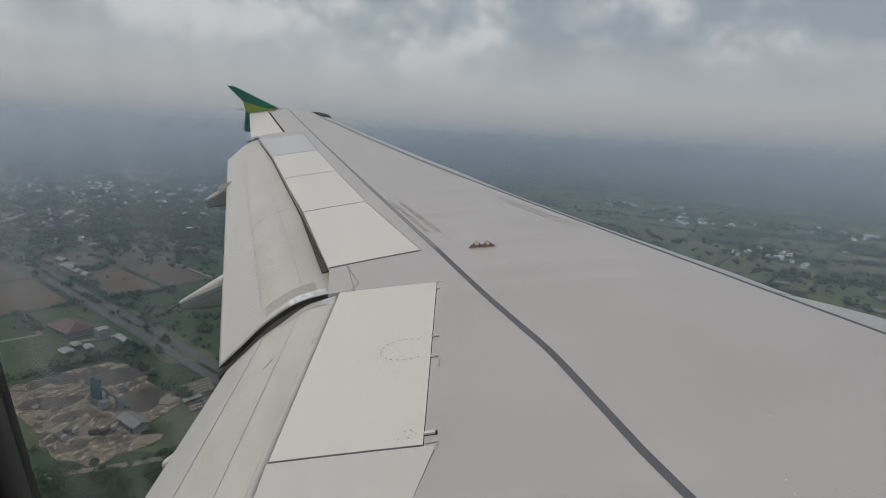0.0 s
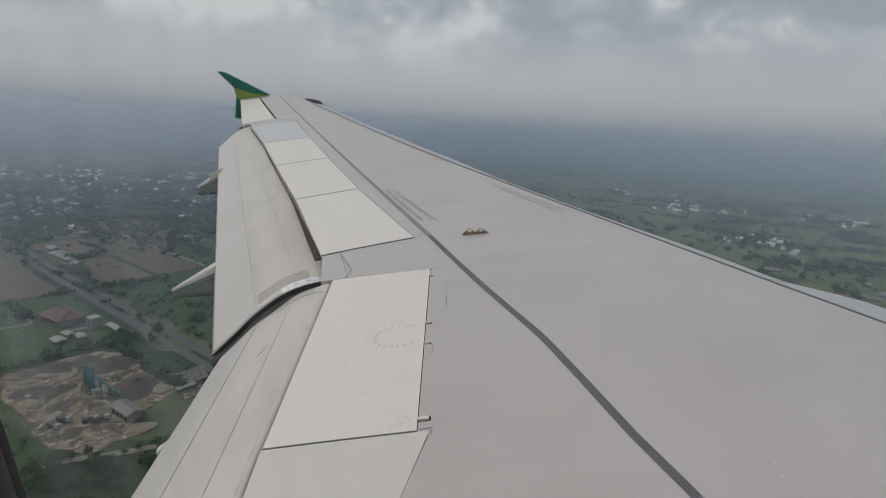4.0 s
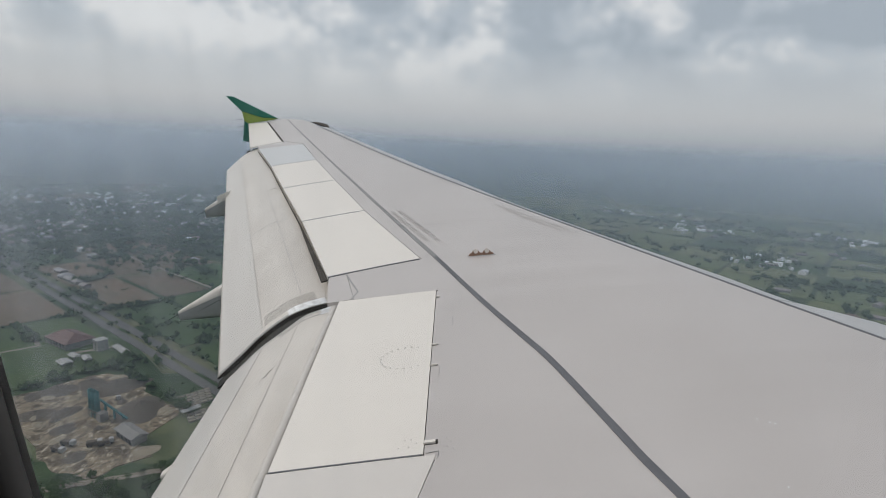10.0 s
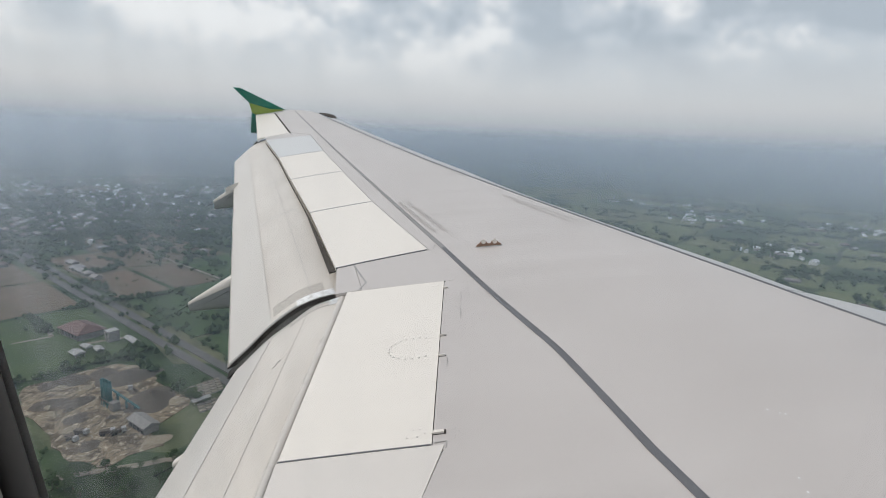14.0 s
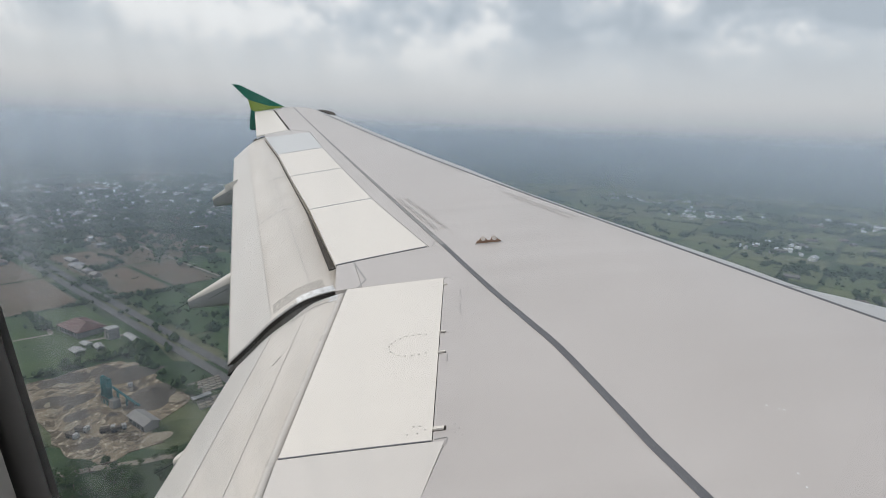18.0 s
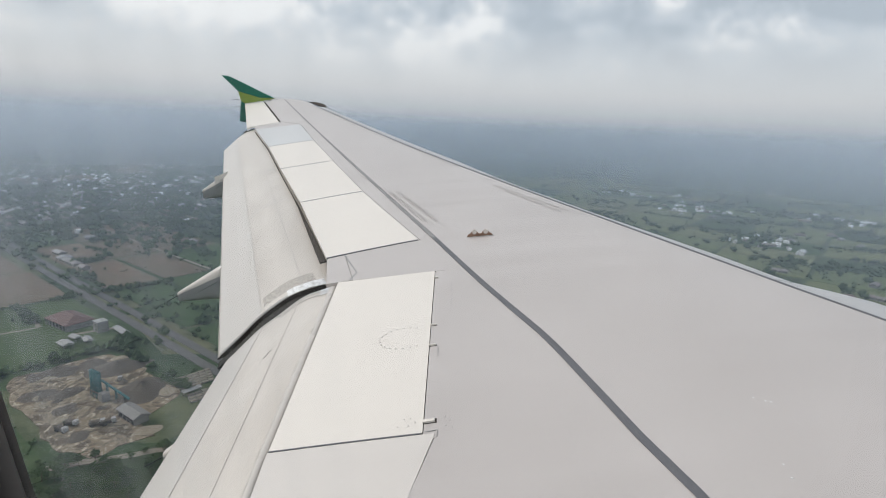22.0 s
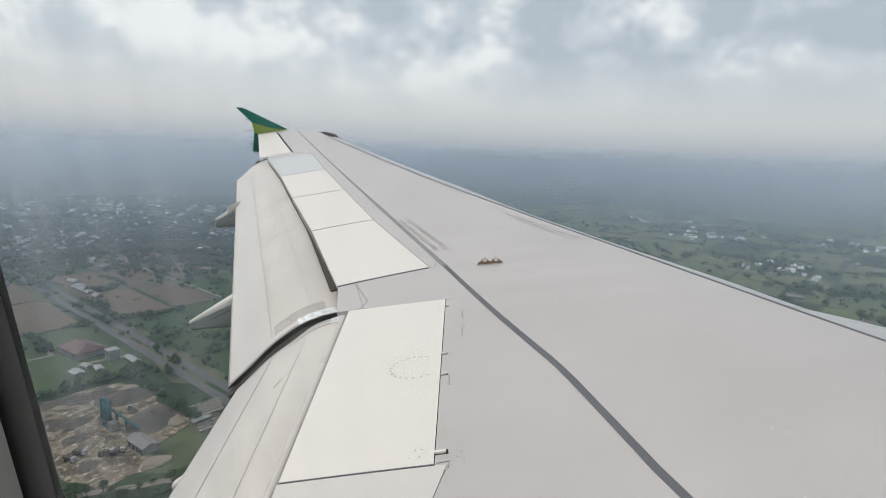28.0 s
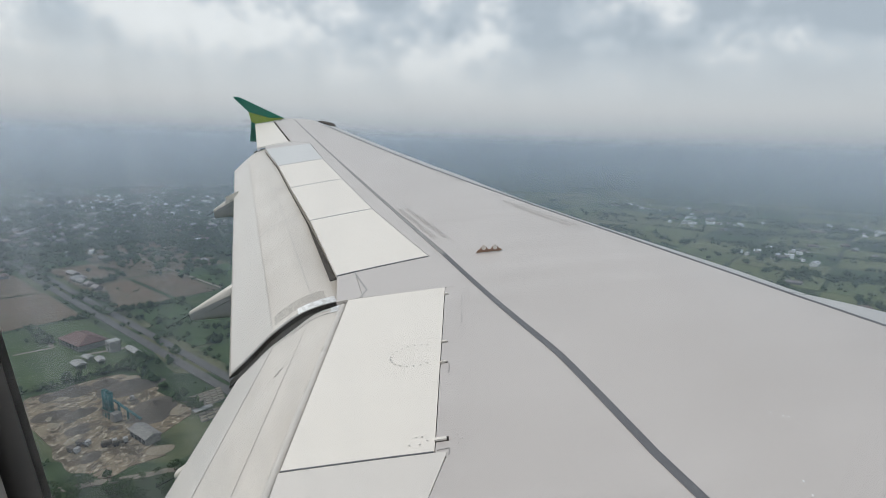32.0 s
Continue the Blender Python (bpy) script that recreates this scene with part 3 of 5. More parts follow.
# ---- flaps: nose, rounded back and thin trailing edge, lofted between two ends ----
def loft(name, ends, material, parent, steps, label):
    """A body between two closed (aft, height) outlines given with their span."""
    (v0, p0), (v1, p1) = ends
    n, verts, faces = len(p0), [], []
    for i in range(steps + 1):
        t = i / steps
        for (a0, z0), (a1, z1) in zip(p0, p1):
            verts.append(at(v0 + (v1 - v0) * t, a0 + (a1 - a0) * t, z0 + (z1 - z0) * t))
    for i in range(steps):
        for j in range(n):
            j2 = (j + 1) % n
            faces.append((i * n + j, i * n + j2, (i + 1) * n + j2, (i + 1) * n + j))
    smooth = list(range(len(faces)))
    for base in (0, steps * n):
        k = len(verts)
        verts += [verts[base + j] for j in range(n)]
        faces.append(tuple(range(k, k + n)))
    return mesh_object(name, verts, faces, material, parent, label, smooth)


BACK_OUT = [(5.36, 0.27), (5.44, 0.31), (5.54, 0.305), (5.69, 0.275), (5.84, 0.225), (5.99, 0.14), (6.16, 0.02), (6.33, -0.13), (6.57, -0.33)]
UNDER_OUT = [(6.56, -0.335), (6.25, -0.20), (5.9, -0.03), (5.55, 0.12), (5.38, 0.21)]
BACK_IN = [(5.27, 0.29), (5.34, 0.335), (5.44, 0.33), (5.52, 0.31), (5.71, 0.25), (5.91, 0.12), (6.12, -0.02), (6.29, -0.165), (6.44, -0.29)]
UNDER_IN = [(6.43, -0.295), (6.15, -0.18), (5.85, -0.03), (5.5, 0.12), (5.3, 0.22)]


def far_end(p):
    return (8.02 + (p[0] - 5.40) * 0.735, 1.12 + (p[1] - 0.30) * 0.65)


back_o, under_o = smooth_line(BACK_OUT, 4), UNDER_OUT
prof_o = back_o + under_o
prof_o_far = [far_end(p) for p in prof_o]
outboard_flap = loft("outboard_flap", ((6.20, prof_o), (13.40, prof_o_far)), M_flap, wing, 24, "weathered grey outboard flap, lowered")
prof_i = smooth_line(BACK_IN, 4) + UNDER_IN
prof_i_root = [(a + 0.15 * max(0.0, (a - 5.27) / 1.17) ** 1.6, z - 4.46 * DIHEDRAL) for a, z in prof_i]
inboard_flap = loft("inboard_flap", ((6.06, prof_i), (1.6, prof_i_root)), M_flap, wing, 16, "weathered grey inboard flap, lowered")
# seal between the two flaps, with bare metal edges
seal = [(a - 0.01, z - 0.035) for a, z in prof_o]
loft("end_plate", ((6.186, [(a, z - 0.004) for a, z in prof_o]), (6.197, [(a, z - 0.004) for a, z in prof_o])), M_gap, outboard_flap, 1, "dark dirty end plate of the flap")
loft("flap_seal", ((6.065, [(a - 0.03, z) for a, z in seal]), (6.195, seal)), M_rubber, wing, 2, "black rubber seal between the flaps")

# wingtip fence
def fin(name, outline, material, parent, v=16.86, thick=0.03, label=""):
    n = len(outline)
    cx, cz = sum(p[0] for p in outline) / n, sum(p[1] for p in outline) / n
    inner = [(cx + (a - cx) * 0.93, cz + (z - cz) * 0.93) for a, z in outline]
    verts = [at(v - thick / 2, *p) for p in inner] + [at(v, *p) for p in outline] + [at(v + thick / 2, *p) for p in inner]
    faces = [tuple(range(n))[::-1], tuple(range(2 * n, 3 * n))]
    for k in (0, n):
        for j in range(n):
            j2 = (j + 1) % n
            faces.append((k + j, k + j2, k + n + j2, k + n + j))
    return mesh_object(name, verts, faces, material, parent, label)


fence = fin("wingtip_fence", [(9.89, 2.285), (9.70, 2.262), (8.60, 1.64), (9.0, 1.68), (9.53, 1.87)], M_green, wing, label="green wingtip fence with a yellow band")
fin("color_band", [(9.53, 1.87), (9.0, 1.68), (8.60, 1.64), (9.0, 1.56), (9.30, 1.50), (9.50, 1.62)], M_yellow, fence, label="yellow green band")
fin("lower_fin", [(9.50, 1.62), (9.30, 1.50), (9.44, 1.09), (9.61, 1.10)], M_green, fence)


def rod(name, p0, p1, r, material, parent, sides=6):
    p0, p1 = Vector(p0), Vector(p1)
    z = (p1 - p0).normalized()
    x = z.orthogonal().normalized()
    y = z.cross(x)
    ring = [x * math.cos(t) * r + y * math.sin(t) * r for t in (2 * math.pi * k / sides for k in range(sides))]
    verts = [p0 + d for d in ring] + [p1 + d * 0.7 for d in ring]
    faces = [(k, (k + 1) % sides, sides + (k + 1) % sides, sides + k) for k in range(sides)] + [tuple(range(sides))[::-1], tuple(range(sides, 2 * sides))]
    return mesh_object(name, verts, faces, material, parent)


# flap track fairings: canoe bodies that droop with the flaps
def fairing(v, nose, exit_at, tip, width):
    """nose: (aft, height); exit_at and tip: (aft, upper height, lower height)."""
    verts, faces, n, steps = [], [], 20, 22
    (na, nz), (ea, et, eb), (ta, tt, tb) = nose, exit_at, tip
    fx = (ea - na) / (ta - na)
    for i in range(steps + 1):
        s = i / steps
        a = na + (ta - na) * s
        if s < fx:
            g = (s / fx) ** 0.5
            t, b, w = nz + (et - nz) * s / fx + 0.02, nz + (eb - nz) * g - 0.02, width * g
        else:
            g = (s - fx) / (1 - fx)
            t, b, w = et + (tt - et) * g, eb + (tb - eb) * g, width * (1 - 0.72 * g)
        for j in range(n):
            th = 2 * math.pi * j / n
            cx, sx = math.cos(th), math.sin(th)
            verts.append(at(v + w * 0.5 * math.copysign(abs(cx) ** 0.5, cx), a, (t + b) / 2 + (t - b) / 2 * math.copysign(abs(sx) ** 0.6, sx)))
    for i in range(steps):
        for j in range(n):
            j2 = (j + 1) % n
            faces.append((i * n + j, i * n + j2, (i + 1) * n + j2, (i + 1) * n + j))
    smooth = list(range(len(faces)))
    k = len(verts)
    verts += verts[:n] + verts[steps * n:steps * n + n]
    faces += [tuple(range(k, k + n))[::-1], tuple(range(k + n, k + 2 * n))]
    # shade is painted on: darker grey sides and belly, paler lit top
    ob = mesh_object("flap_track_fairing", verts, faces, M_fairing_shade, wing, "fairing under the flap, shaded sides painted darker than its top", smooth)
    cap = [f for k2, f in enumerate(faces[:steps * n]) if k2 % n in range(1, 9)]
    mesh_object("upper_shell", [Vector(p) + Vector((0, -0.003 if p[1] < v else 0.003, 0.004)) for p in verts[:(steps + 1) * n]], cap, M_flap, ob, "paler lit top in flap paint", True)
    rod("discharge_wick", at(v, ta - 0.01, tt - 0.03), at(v, ta + 0.17, tt - 0.12), 0.006, M_dark, ob)
    seam_z = [(ea - 0.25, (et * 0.5 + eb * 0.5)), (ea, et * 0.62 + eb * 0.38), (ta - 0.12, tt * 0.45 + tb * 0.55)]
    for (a0, z0), (a1, z1) in zip(seam_z, seam_z[1:]):
        w0, w1 = width * 0.5 + 0.001, width * (0.5 if a1 <= ea else 0.19) + 0.001
        rod("seam", at(v - w0, a0, z0), at(v - w1, a1, z1), 0.005, M_line, ob)
    return ob


fairing(8.05, (5.6, 0.0), (7.18, -0.08, -0.46), (7.72, -0.375, -0.49), 0.26)
fairing(11.6, (7.0, 0.55), (8.34, 0.45, 0.09), (8.70, 0.235, 0.075), 0.22)
fairing(5.2, (4.4, -0.15), (6.2, -0.28, -0.60), (6.62, -0.53, -0.63), 0.26)

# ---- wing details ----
# dark sheets under the spoilers paint the cove's shade, seen through the gaps
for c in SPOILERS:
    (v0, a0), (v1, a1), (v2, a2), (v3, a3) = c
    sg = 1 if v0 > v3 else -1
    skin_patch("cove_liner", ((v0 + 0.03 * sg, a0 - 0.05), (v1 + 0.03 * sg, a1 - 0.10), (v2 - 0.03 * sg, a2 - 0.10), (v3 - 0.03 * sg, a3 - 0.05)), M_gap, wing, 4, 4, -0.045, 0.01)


for (v0, a0), (v1, a1) in (((8.078, 5.41), (7.978, 6.107)), ((9.687, 6.0), (9.627, 6.727)), ((11.257, 6.565), (11.227, 7.317)), ((6.45, 4.75), (6.305, 5.535)), ((4.019, 4.715), (4.032, 5.44))):
    ribbon("spoiler_gap", [(v0, a0), (v1, a1)], 0.017 if v0 > 5 else 0.007, M_line, wing, 0.0055, "dark gap beside the spoilers", None, 0.03)
# floating dark strip: painted shade of the slot behind the spoilers
ribbon("lip_seal", [(6.33, 5.575), (7.97, 6.135), (9.63, 6.75), (11.23, 7.335), (12.9, 8.02)], lambda v: max(0.010, 0.06 - 0.025 * (v - 6.3)), M_gap, wing, -0.035, "dark strip painting the shade in the slot behind the spoilers", None, 0.012)


def strip_on_flap(name, near, far, v0, v1, i0, i1, material, lift=0.003, steps=10, label="", parent=None):
    """A strip on a flap's back between two places along its outline (indices may be fractions)."""
    vs, ve = near[0], far[0]

    def pick(p, x):
        k = min(int(x), len(p) - 2)
        f = x - k
        return p[k][0] * (1 - f) + p[k + 1][0] * f, p[k][1] * (1 - f) + p[k + 1][1] * f

    rows = []
    for s in range(steps + 1):
        v = v0 + (v1 - v0) * s / steps
        t = (v - vs) / (ve - vs)
        row = []
        m = max(1, int(abs(i1 - i0) * 2))
        for k in range(m + 1):
            x = i0 + (i1 - i0) * k / m
            (a, z), (b, y) = pick(near[1], x), pick(far[1], x)
            row.append(at(v, a + (b - a) * t + lift * 0.4, z + (y - z) * t + lift))
        rows.append(row)
    verts, faces, smooth = grid_sheet(rows, 0.002)
    return mesh_object(name, verts, faces, material, parent or wing, label, smooth)


OUT0, OUT1 = (6.20, prof_o), (13.40, prof_o_far)
IN0, IN1 = (6.06, prof_i), (1.6, prof_i_root)
M_seam = paint("grey_panel_seam", (0.36, 0.345, 0.33), (0.48, 0.465, 0.45), 0.55, 0.8)
M_faint = paint("faint_panel_seam", (0.53, 0.505, 0.48), (0.60, 0.575, 0.55), 0.5, 0.8)
# rounded lip that shows below the inboard spoiler's rear edge
LIP = [(5.79, 5.378), (4.9, 5.416), (4.04, 5.452), (1.2, 5.485)]
verts, faces = [], []
for v, a in LIP:
    for k in range(9):
        t = radians(200 - 30 * k)
        verts.append(at(v, a + 0.030 + 0.030 * -math.cos(t), top(v, a) - 0.054 + 0.034 * math.sin(t)))
for i in range(len(LIP) - 1):
    faces += [(i * 9 + k, i * 9 + k + 1, i * 9 + 10 + k, i * 9 + 9 + k) for k in range(8)]
mesh_object("flap_lip", verts, faces, M_lip, wing, "shiny rounded lip below the spoiler", True)
for path, w in (([(13.0, 7.10), (11.265, 6.558), (9.69, 5.993), (8.08, 5.403), (6.47, 4.742)], 0.03), ([(4.0, 4.652), (3.68, 4.768), (2.4, 5.23), (1.2, 5.62)], 0.05)):
    ribbon("hinge_seal", path, w, M_faint, wing, -0.006, "grey seal along the spoiler hinge", None, 0.01)


def grime_mat():
    """A thin broken film of brown grey dirt that lets the paint show through."""
    k = Mat("grime_film")
    f = k.math("MULTIPLY", k.math("SUBTRACT", k.noise(45.0, k.coords((1.0, 0.8, 1.0)), 7.0, 0.7), 0.36, True), 2.6, True)
    clear = k.n("ShaderNodeBsdfTransparent")
    film = k.n("ShaderNodeBsdfDiffuse", Color=(0.27, 0.245, 0.22, 1))
    mix = k.n("ShaderNodeMixShader")
    k.l(k.math("MULTIPLY", f, 0.24), mix.inputs[0]), k.l(clear.outputs[0], mix.inputs[1]), k.l(film.outputs[0], mix.inputs[2])
    k.l(mix.outputs[0], k.out.inputs[0])
    return k.m


M_grime = grime_mat()
strip_on_flap("panel_seam", OUT0, OUT1, 6.27, 13.3, 23.05, 23.2, M_faint, 0.003, 20, "", outboard_flap)
strip_on_flap("panel_seam", OUT0, OUT1, 6.27, 10.2, 13.0, 13.10, M_seam, 0.003, 20, "", outboard_flap)
strip_on_flap("panel_seam", OUT0, OUT1, 8.6, 8.62, 9.0, 22.9, M_faint, 0.002, 1, "", outboard_flap)
strip_on_flap("panel_seam", OUT0, OUT1, 10.1, 10.125, 8.0, 16.0, M_faint, 0.002, 1, "", outboard_flap)
strip_on_flap("panel_seam", IN0, IN1, 5.98, 2.0, 23.08, 23.14, M_faint, 0.003, 14, "", inboard_flap)
strip_on_flap("panel_seam", IN0, IN1, 5.98, 2.0, 16.72, 16.76, M_faint, 0.003, 14, "", inboard_flap)
strip_on_flap("panel_seam", IN0, IN1, 5.985, 5.975, 9.0, 20.0, M_seam, 0.003, 1, "", inboard_flap)
strip_on_flap("scuff", IN0, IN1, 5.345, 5.336, 18.5, 19.0, M_gap, 0.003, 1, "small dark scuff", inboard_flap)
strip_on_flap("scuff", IN0, IN1, 5.372, 5.345, 18.4, 18.55, M_seam, 0.003, 1, "small dark scuff", inboard_flap)
strip_on_flap("scuff", IN0, IN1, 5.385, 5.376, 17.9, 18.4, M_gap, 0.003, 1, "small dark scuff", inboard_flap)
strip_on_flap("rear_band", OUT0, OUT1, 6.24, 13.36, 23.3, 31.6, M_flaptail, 0.0015, 20, "even-toned pale rear band", outboard_flap)
strip_on_flap("rear_band", IN0, IN1, 6.02, 1.7, 23.25, 31.6, M_flaptail, 0.0015, 14, "even-toned pale rear band", inboard_flap)
strip_on_flap("grime_patch", OUT0, OUT1, 6.30, 6.46, 10.0, 22.5, M_grime, 0.0022, 2, "brown grey grime near the seal", outboard_flap)
# bare metal edges on both sides of the flap gap
strip_on_flap("metal_edge", OUT0, OUT1, 6.195, 6.30, 8.0, 17.0, M_metal, 0.005, 1, "bright bare aluminium edge", outboard_flap)
strip_on_flap("metal_edge", OUT0, OUT1, 6.195, 6.225, 16.2, 31.5, M_seam, 0.004, 1, "dull grey edge strip", outboard_flap)
strip_on_flap("metal_edge", IN0, IN1, 6.063, 5.965, 7.0, 13.0, M_metal, 0.005, 1, "bright bare aluminium edge", inboard_flap)
strip_on_flap("metal_edge", IN0, IN1, 6.063, 6.035, 12.5, 29.0, M_faint, 0.004, 1, "dull grey edge strip", inboard_flap)
# rivet rows on the flaps
rv, rf = [], []


def rivet(v, a, z, r):
    b = len(rv)
    rv.extend(at(v + r * math.cos(t), a + r * math.sin(t), z + 0.0025) for t in (0, 1.047, 2.094, 3.142, 4.189, 5.236))
    rv.append(at(v, a, z + 0.005))
    rf.extend((b + k, b + (k + 1) % 6, b + 6) for k in range(6))


def rivet_part(name, parent, label=""):
    tagged(mesh_object(name, list(rv), list(rf), M_seam, parent, label), kind="stuff")
    rv.clear(), rf.clear()


for k in range(72):
    v = 5.0 - 0.042 * k
    t = (6.06 - v) / 4.46
    rivet(v, prof_i[16][0] * 0.26 + prof_i[17][0] * 0.74, prof_i[16][1] * 0.26 + prof_i[17][1] * 0.74 - 4.46 * DIHEDRAL * t + 0.004, 0.0036)
rivet_part("rivet_row", inboard_flap, "row of small dark rivets")
spoilers = [o for o in wing.children if o.name.startswith("spoiler")]
for k in range(16):                                       # oval of fasteners on the inboard spoiler
    t = radians(62 + 236 * k / 15)
    rivet(4.87 + 0.115 * math.sin(t), 4.80 - 0.155 * math.cos(t) + 0.02, top(4.87 + 0.115 * math.sin(t), 4.82 - 0.155 * math.cos(t)) + 0.004, 0.0066)
for v, a in ((5.70, 4.66), (5.70, 4.70), (5.64, 4.66), (5.64, 4.70), (4.13, 4.77), (4.13, 4.80), (4.08, 4.78), (4.08, 4.83), (4.10, 4.745)):
    rivet(v, a, top(v, a) + 0.004, 0.005)
rivet_part("fasteners", spoilers[0], "small dark fastener heads")
for v, a in ((4.12, 4.60), (4.09, 4.58), (4.06, 4.60), (4.04, 4.57), *((5.72 - 0.035 * k, 4.44 + 0.008 * (k % 2)) for k in range(7)), *((5.72 - 0.07 * k, 4.475) for k in range(3))):
    rivet(v, a, top(v, a), 0.0048)
for k in range(8):
    rivet(7.0 + 0.17 * k, 4.98 + 0.062 * k, top(7.0 + 0.17 * k, 4.98 + 0.062 * k), 0.006)
rivet_part("skin_fasteners", wing, "small dark fastener heads")
# hinge fittings ahead of the inboard spoiler
for v, l in ((5.66, 0.035), (4.985, 0.045), (4.755, 0.05), (4.10, 0.07)):
    a1 = 4.715 - (v - 4.03) * 0.0545
    w = 0.006 if v > 4.3 else 0.015
    pit = skin_patch("hinge_slot", ((v + w, a1 - l), (v + w, a1 + 0.004), (v - w, a1 + 0.004), (v - w, a1 - l)), M_gap, wing, 3, 1, 0.002, 0.004, "dark slot with a hinge arm")
    skin_patch("hinge_arm", ((v + w * 0.35, a1 - l * 0.85), (v + w * 0.35, a1), (v - w * 0.75, a1), (v - w * 0.75, a1 - l * 0.85)), M_white, pit, 3, 1, 0.012, 0.012)
# fine joint lines in the skin
for pts, w in ((((3.99, 4.645), (4.035, 4.64), (4.03, 4.70)), 0.004), (((5.33, 4.512), (5.20, 4.52)), 0.004), (((5.56, 4.50), (5.44, 4.505)), 0.003),
               (((4.735, 4.618), (4.645, 4.625)), 0.004), (((5.815, 5.275), (5.93, 5.235), (6.325, 5.386)), 0.014), (((6.46, 4.70), (6.53, 4.69), (6.555, 4.675)), 0.005)):
    ribbon("joint_line", pts, w, M_seam, wing, 0.0035)
ribbon("front_joint", [(v, interp(v, FRONT) + 0.05) for v in (8.84, 11.4, 13.84, 15.2, 15.9)], 0.008, M_seam, wing, 0.003)
ribbon("aileron_gap", [(13.44, 7.655), (16.585, 8.812)], 0.035, M_gap, wing, 0.002, "dark hinge gap of the aileron")
# stencilled notices, worn past reading: bars of the letters' size
bv, bf = [], []


def letter_bars(v0, a0, v1, a1, words, h, across):
    """A row of worn letter-sized groups of small bars from one (span, aft) place to another."""
    total = sum(words) + len(words) - 1
    d = Vector((v1 - v0, a1 - a0))
    n, u = Vector((-d.y, d.x)).normalized() * across, d.normalized()
    step, x = d.length / total, 0
    for wlen in words:
        for k in range(wlen):
            p = Vector((v0, a0)) + u * (x * step)
            g = letter_rng.randrange(4)
            bars = ((0.0, 0.22, 0.0, 1.0),) + [((0.2, 0.62, 0.78, 1.0), (0.48, 0.68, 0.0, 1.0)), ((0.2, 0.66, 0.40, 0.6), (0.2, 0.66, 0.0, 0.2)), ((0.2, 0.62, 0.0, 0.22), (0.44, 0.66, 0.3, 1.0)), ((0.48, 0.7, 0.0, 0.9), (0.2, 0.5, 0.42, 0.62))][g]
            for u0, u1, n0, n1 in bars:
                b = len(bv)
                for du, dn in ((u0, n0), (u1, n0), (u1, n1), (u0, n1)):
                    q = p + u * (du * step) + n * (dn * h)
                    bv.append(at(q.x, q.y, top(q.x, q.y) + 0.004))
                bf.append((b, b + 1, b + 2, b + 3))
            x += 1
        x += 1


letter_rng = random.Random(3)
letter_bars(7.93, 5.055, 6.885, 4.655, (4, 3, 5, 4, 6, 3, 4), 0.050, -1)
letter_bars(7.93, 4.970, 6.870, 4.550, (4, 2, 4, 7, 4, 3, 2), 0.050, -1)
letter_bars(7.93, 3.89, 6.94, 3.29, (5, 4, 8, 3, 6, 7, 4), 0.036, -1)
letter_bars(7.66, 3.785, 6.92, 3.365, (6, 4, 7, 5), 0.036, -1)
tagged(mesh_object("stencil_lettering", bv, bf, M_letter, wing, "worn grey stencil lettering"), kind="stuff")
# glints on the skin, painted as tiny near-white specks
M_glint = plain("painted_glint", (0.93, 0.93, 0.92), (0.98, 0.98, 0.97), 30.0, 0.25)
for v, a in ((4.03, 3.15), (4.0, 3.11), (3.99, 3.09), (3.55, 3.27), (3.62, 3.26)):
    skin_patch("paint_chip", ((v, a), (v + 0.007, a + 0.003), (v + 0.005, a + 0.009), (v - 0.002, a + 0.007)), M_glint, wing, 1, 1, 0.003, 0.002)


# life-line bracket: an upright plate with two eyes
def bracket(v, a0, a1):
    base = top(v, (a0 + a1) / 2)
    n, half = 40, (a1 - a0) / 2
    outer = []
    for k in range(n + 1):
        x = -1 + 2 * k / n
        h = 0.022 + 0.040 * max(0.0, 1 - abs(abs(x) - 0.42) / 0.30) ** 0.6 if abs(x) < 0.86 else 0.02 * (1 - abs(x)) / 0.14
        outer.append((x * half, h))
    verts, faces = [], []
    for dv in (-0.007, 0.007):
        for x, h in outer:
            verts += [at(v + dv, (a0 + a1) / 2 + x, base - 0.004), at(v + dv, (a0 + a1) / 2 + x, base + h)]
    m = 2 * (n + 1)
    for k in range(n):
        b = 2 * k
        faces += [(b, b + 2, b + 3, b + 1), (m + b, m + b + 1, m + b + 3, m + b + 2), (b + 1, b + 3, m + b + 3, m + b + 1)]
    ob = mesh_object("tie_bracket", verts, faces, M_bracket, wing, "brown orange bracket with two eyes")
    for sx in (-1, 1):
        c = at(v - 0.009, (a0 + a1) / 2 + sx * 0.42 * half, base + 0.040)
        ring_v = [(c[0] + 0.020 * math.cos(t), c[1] - d, c[2] + 0.020 * math.sin(t)) for d in (0.0, 0.004) for t in (2 * math.pi * k / 16 for k in range(16))]
        mesh_object("eye", ring_v, [tuple(range(16, 32)), *((k, (k + 1) % 16, 16 + (k + 1) % 16, 16 + k) for k in range(16))], M_white, ob, "pale eye of the bracket")
    foot = [at(v + dv, aa, top(v + dv, aa) + 0.003) for dv, aa in ((-0.02, a0 - 0.008), (-0.02, a1 + 0.008), (0.03, a1 + 0.008), (0.03, a0 - 0.008))]
    rows = [[foot[0], foot[1]], [foot[3], foot[2]]]
    fv, ff, fs = grid_sheet(rows, 0.005)
    mesh_object("foot_plate", fv, ff, M_slat, ob, "grey foot plate")
    return ob


bracket(6.40, 4.095, 4.325)
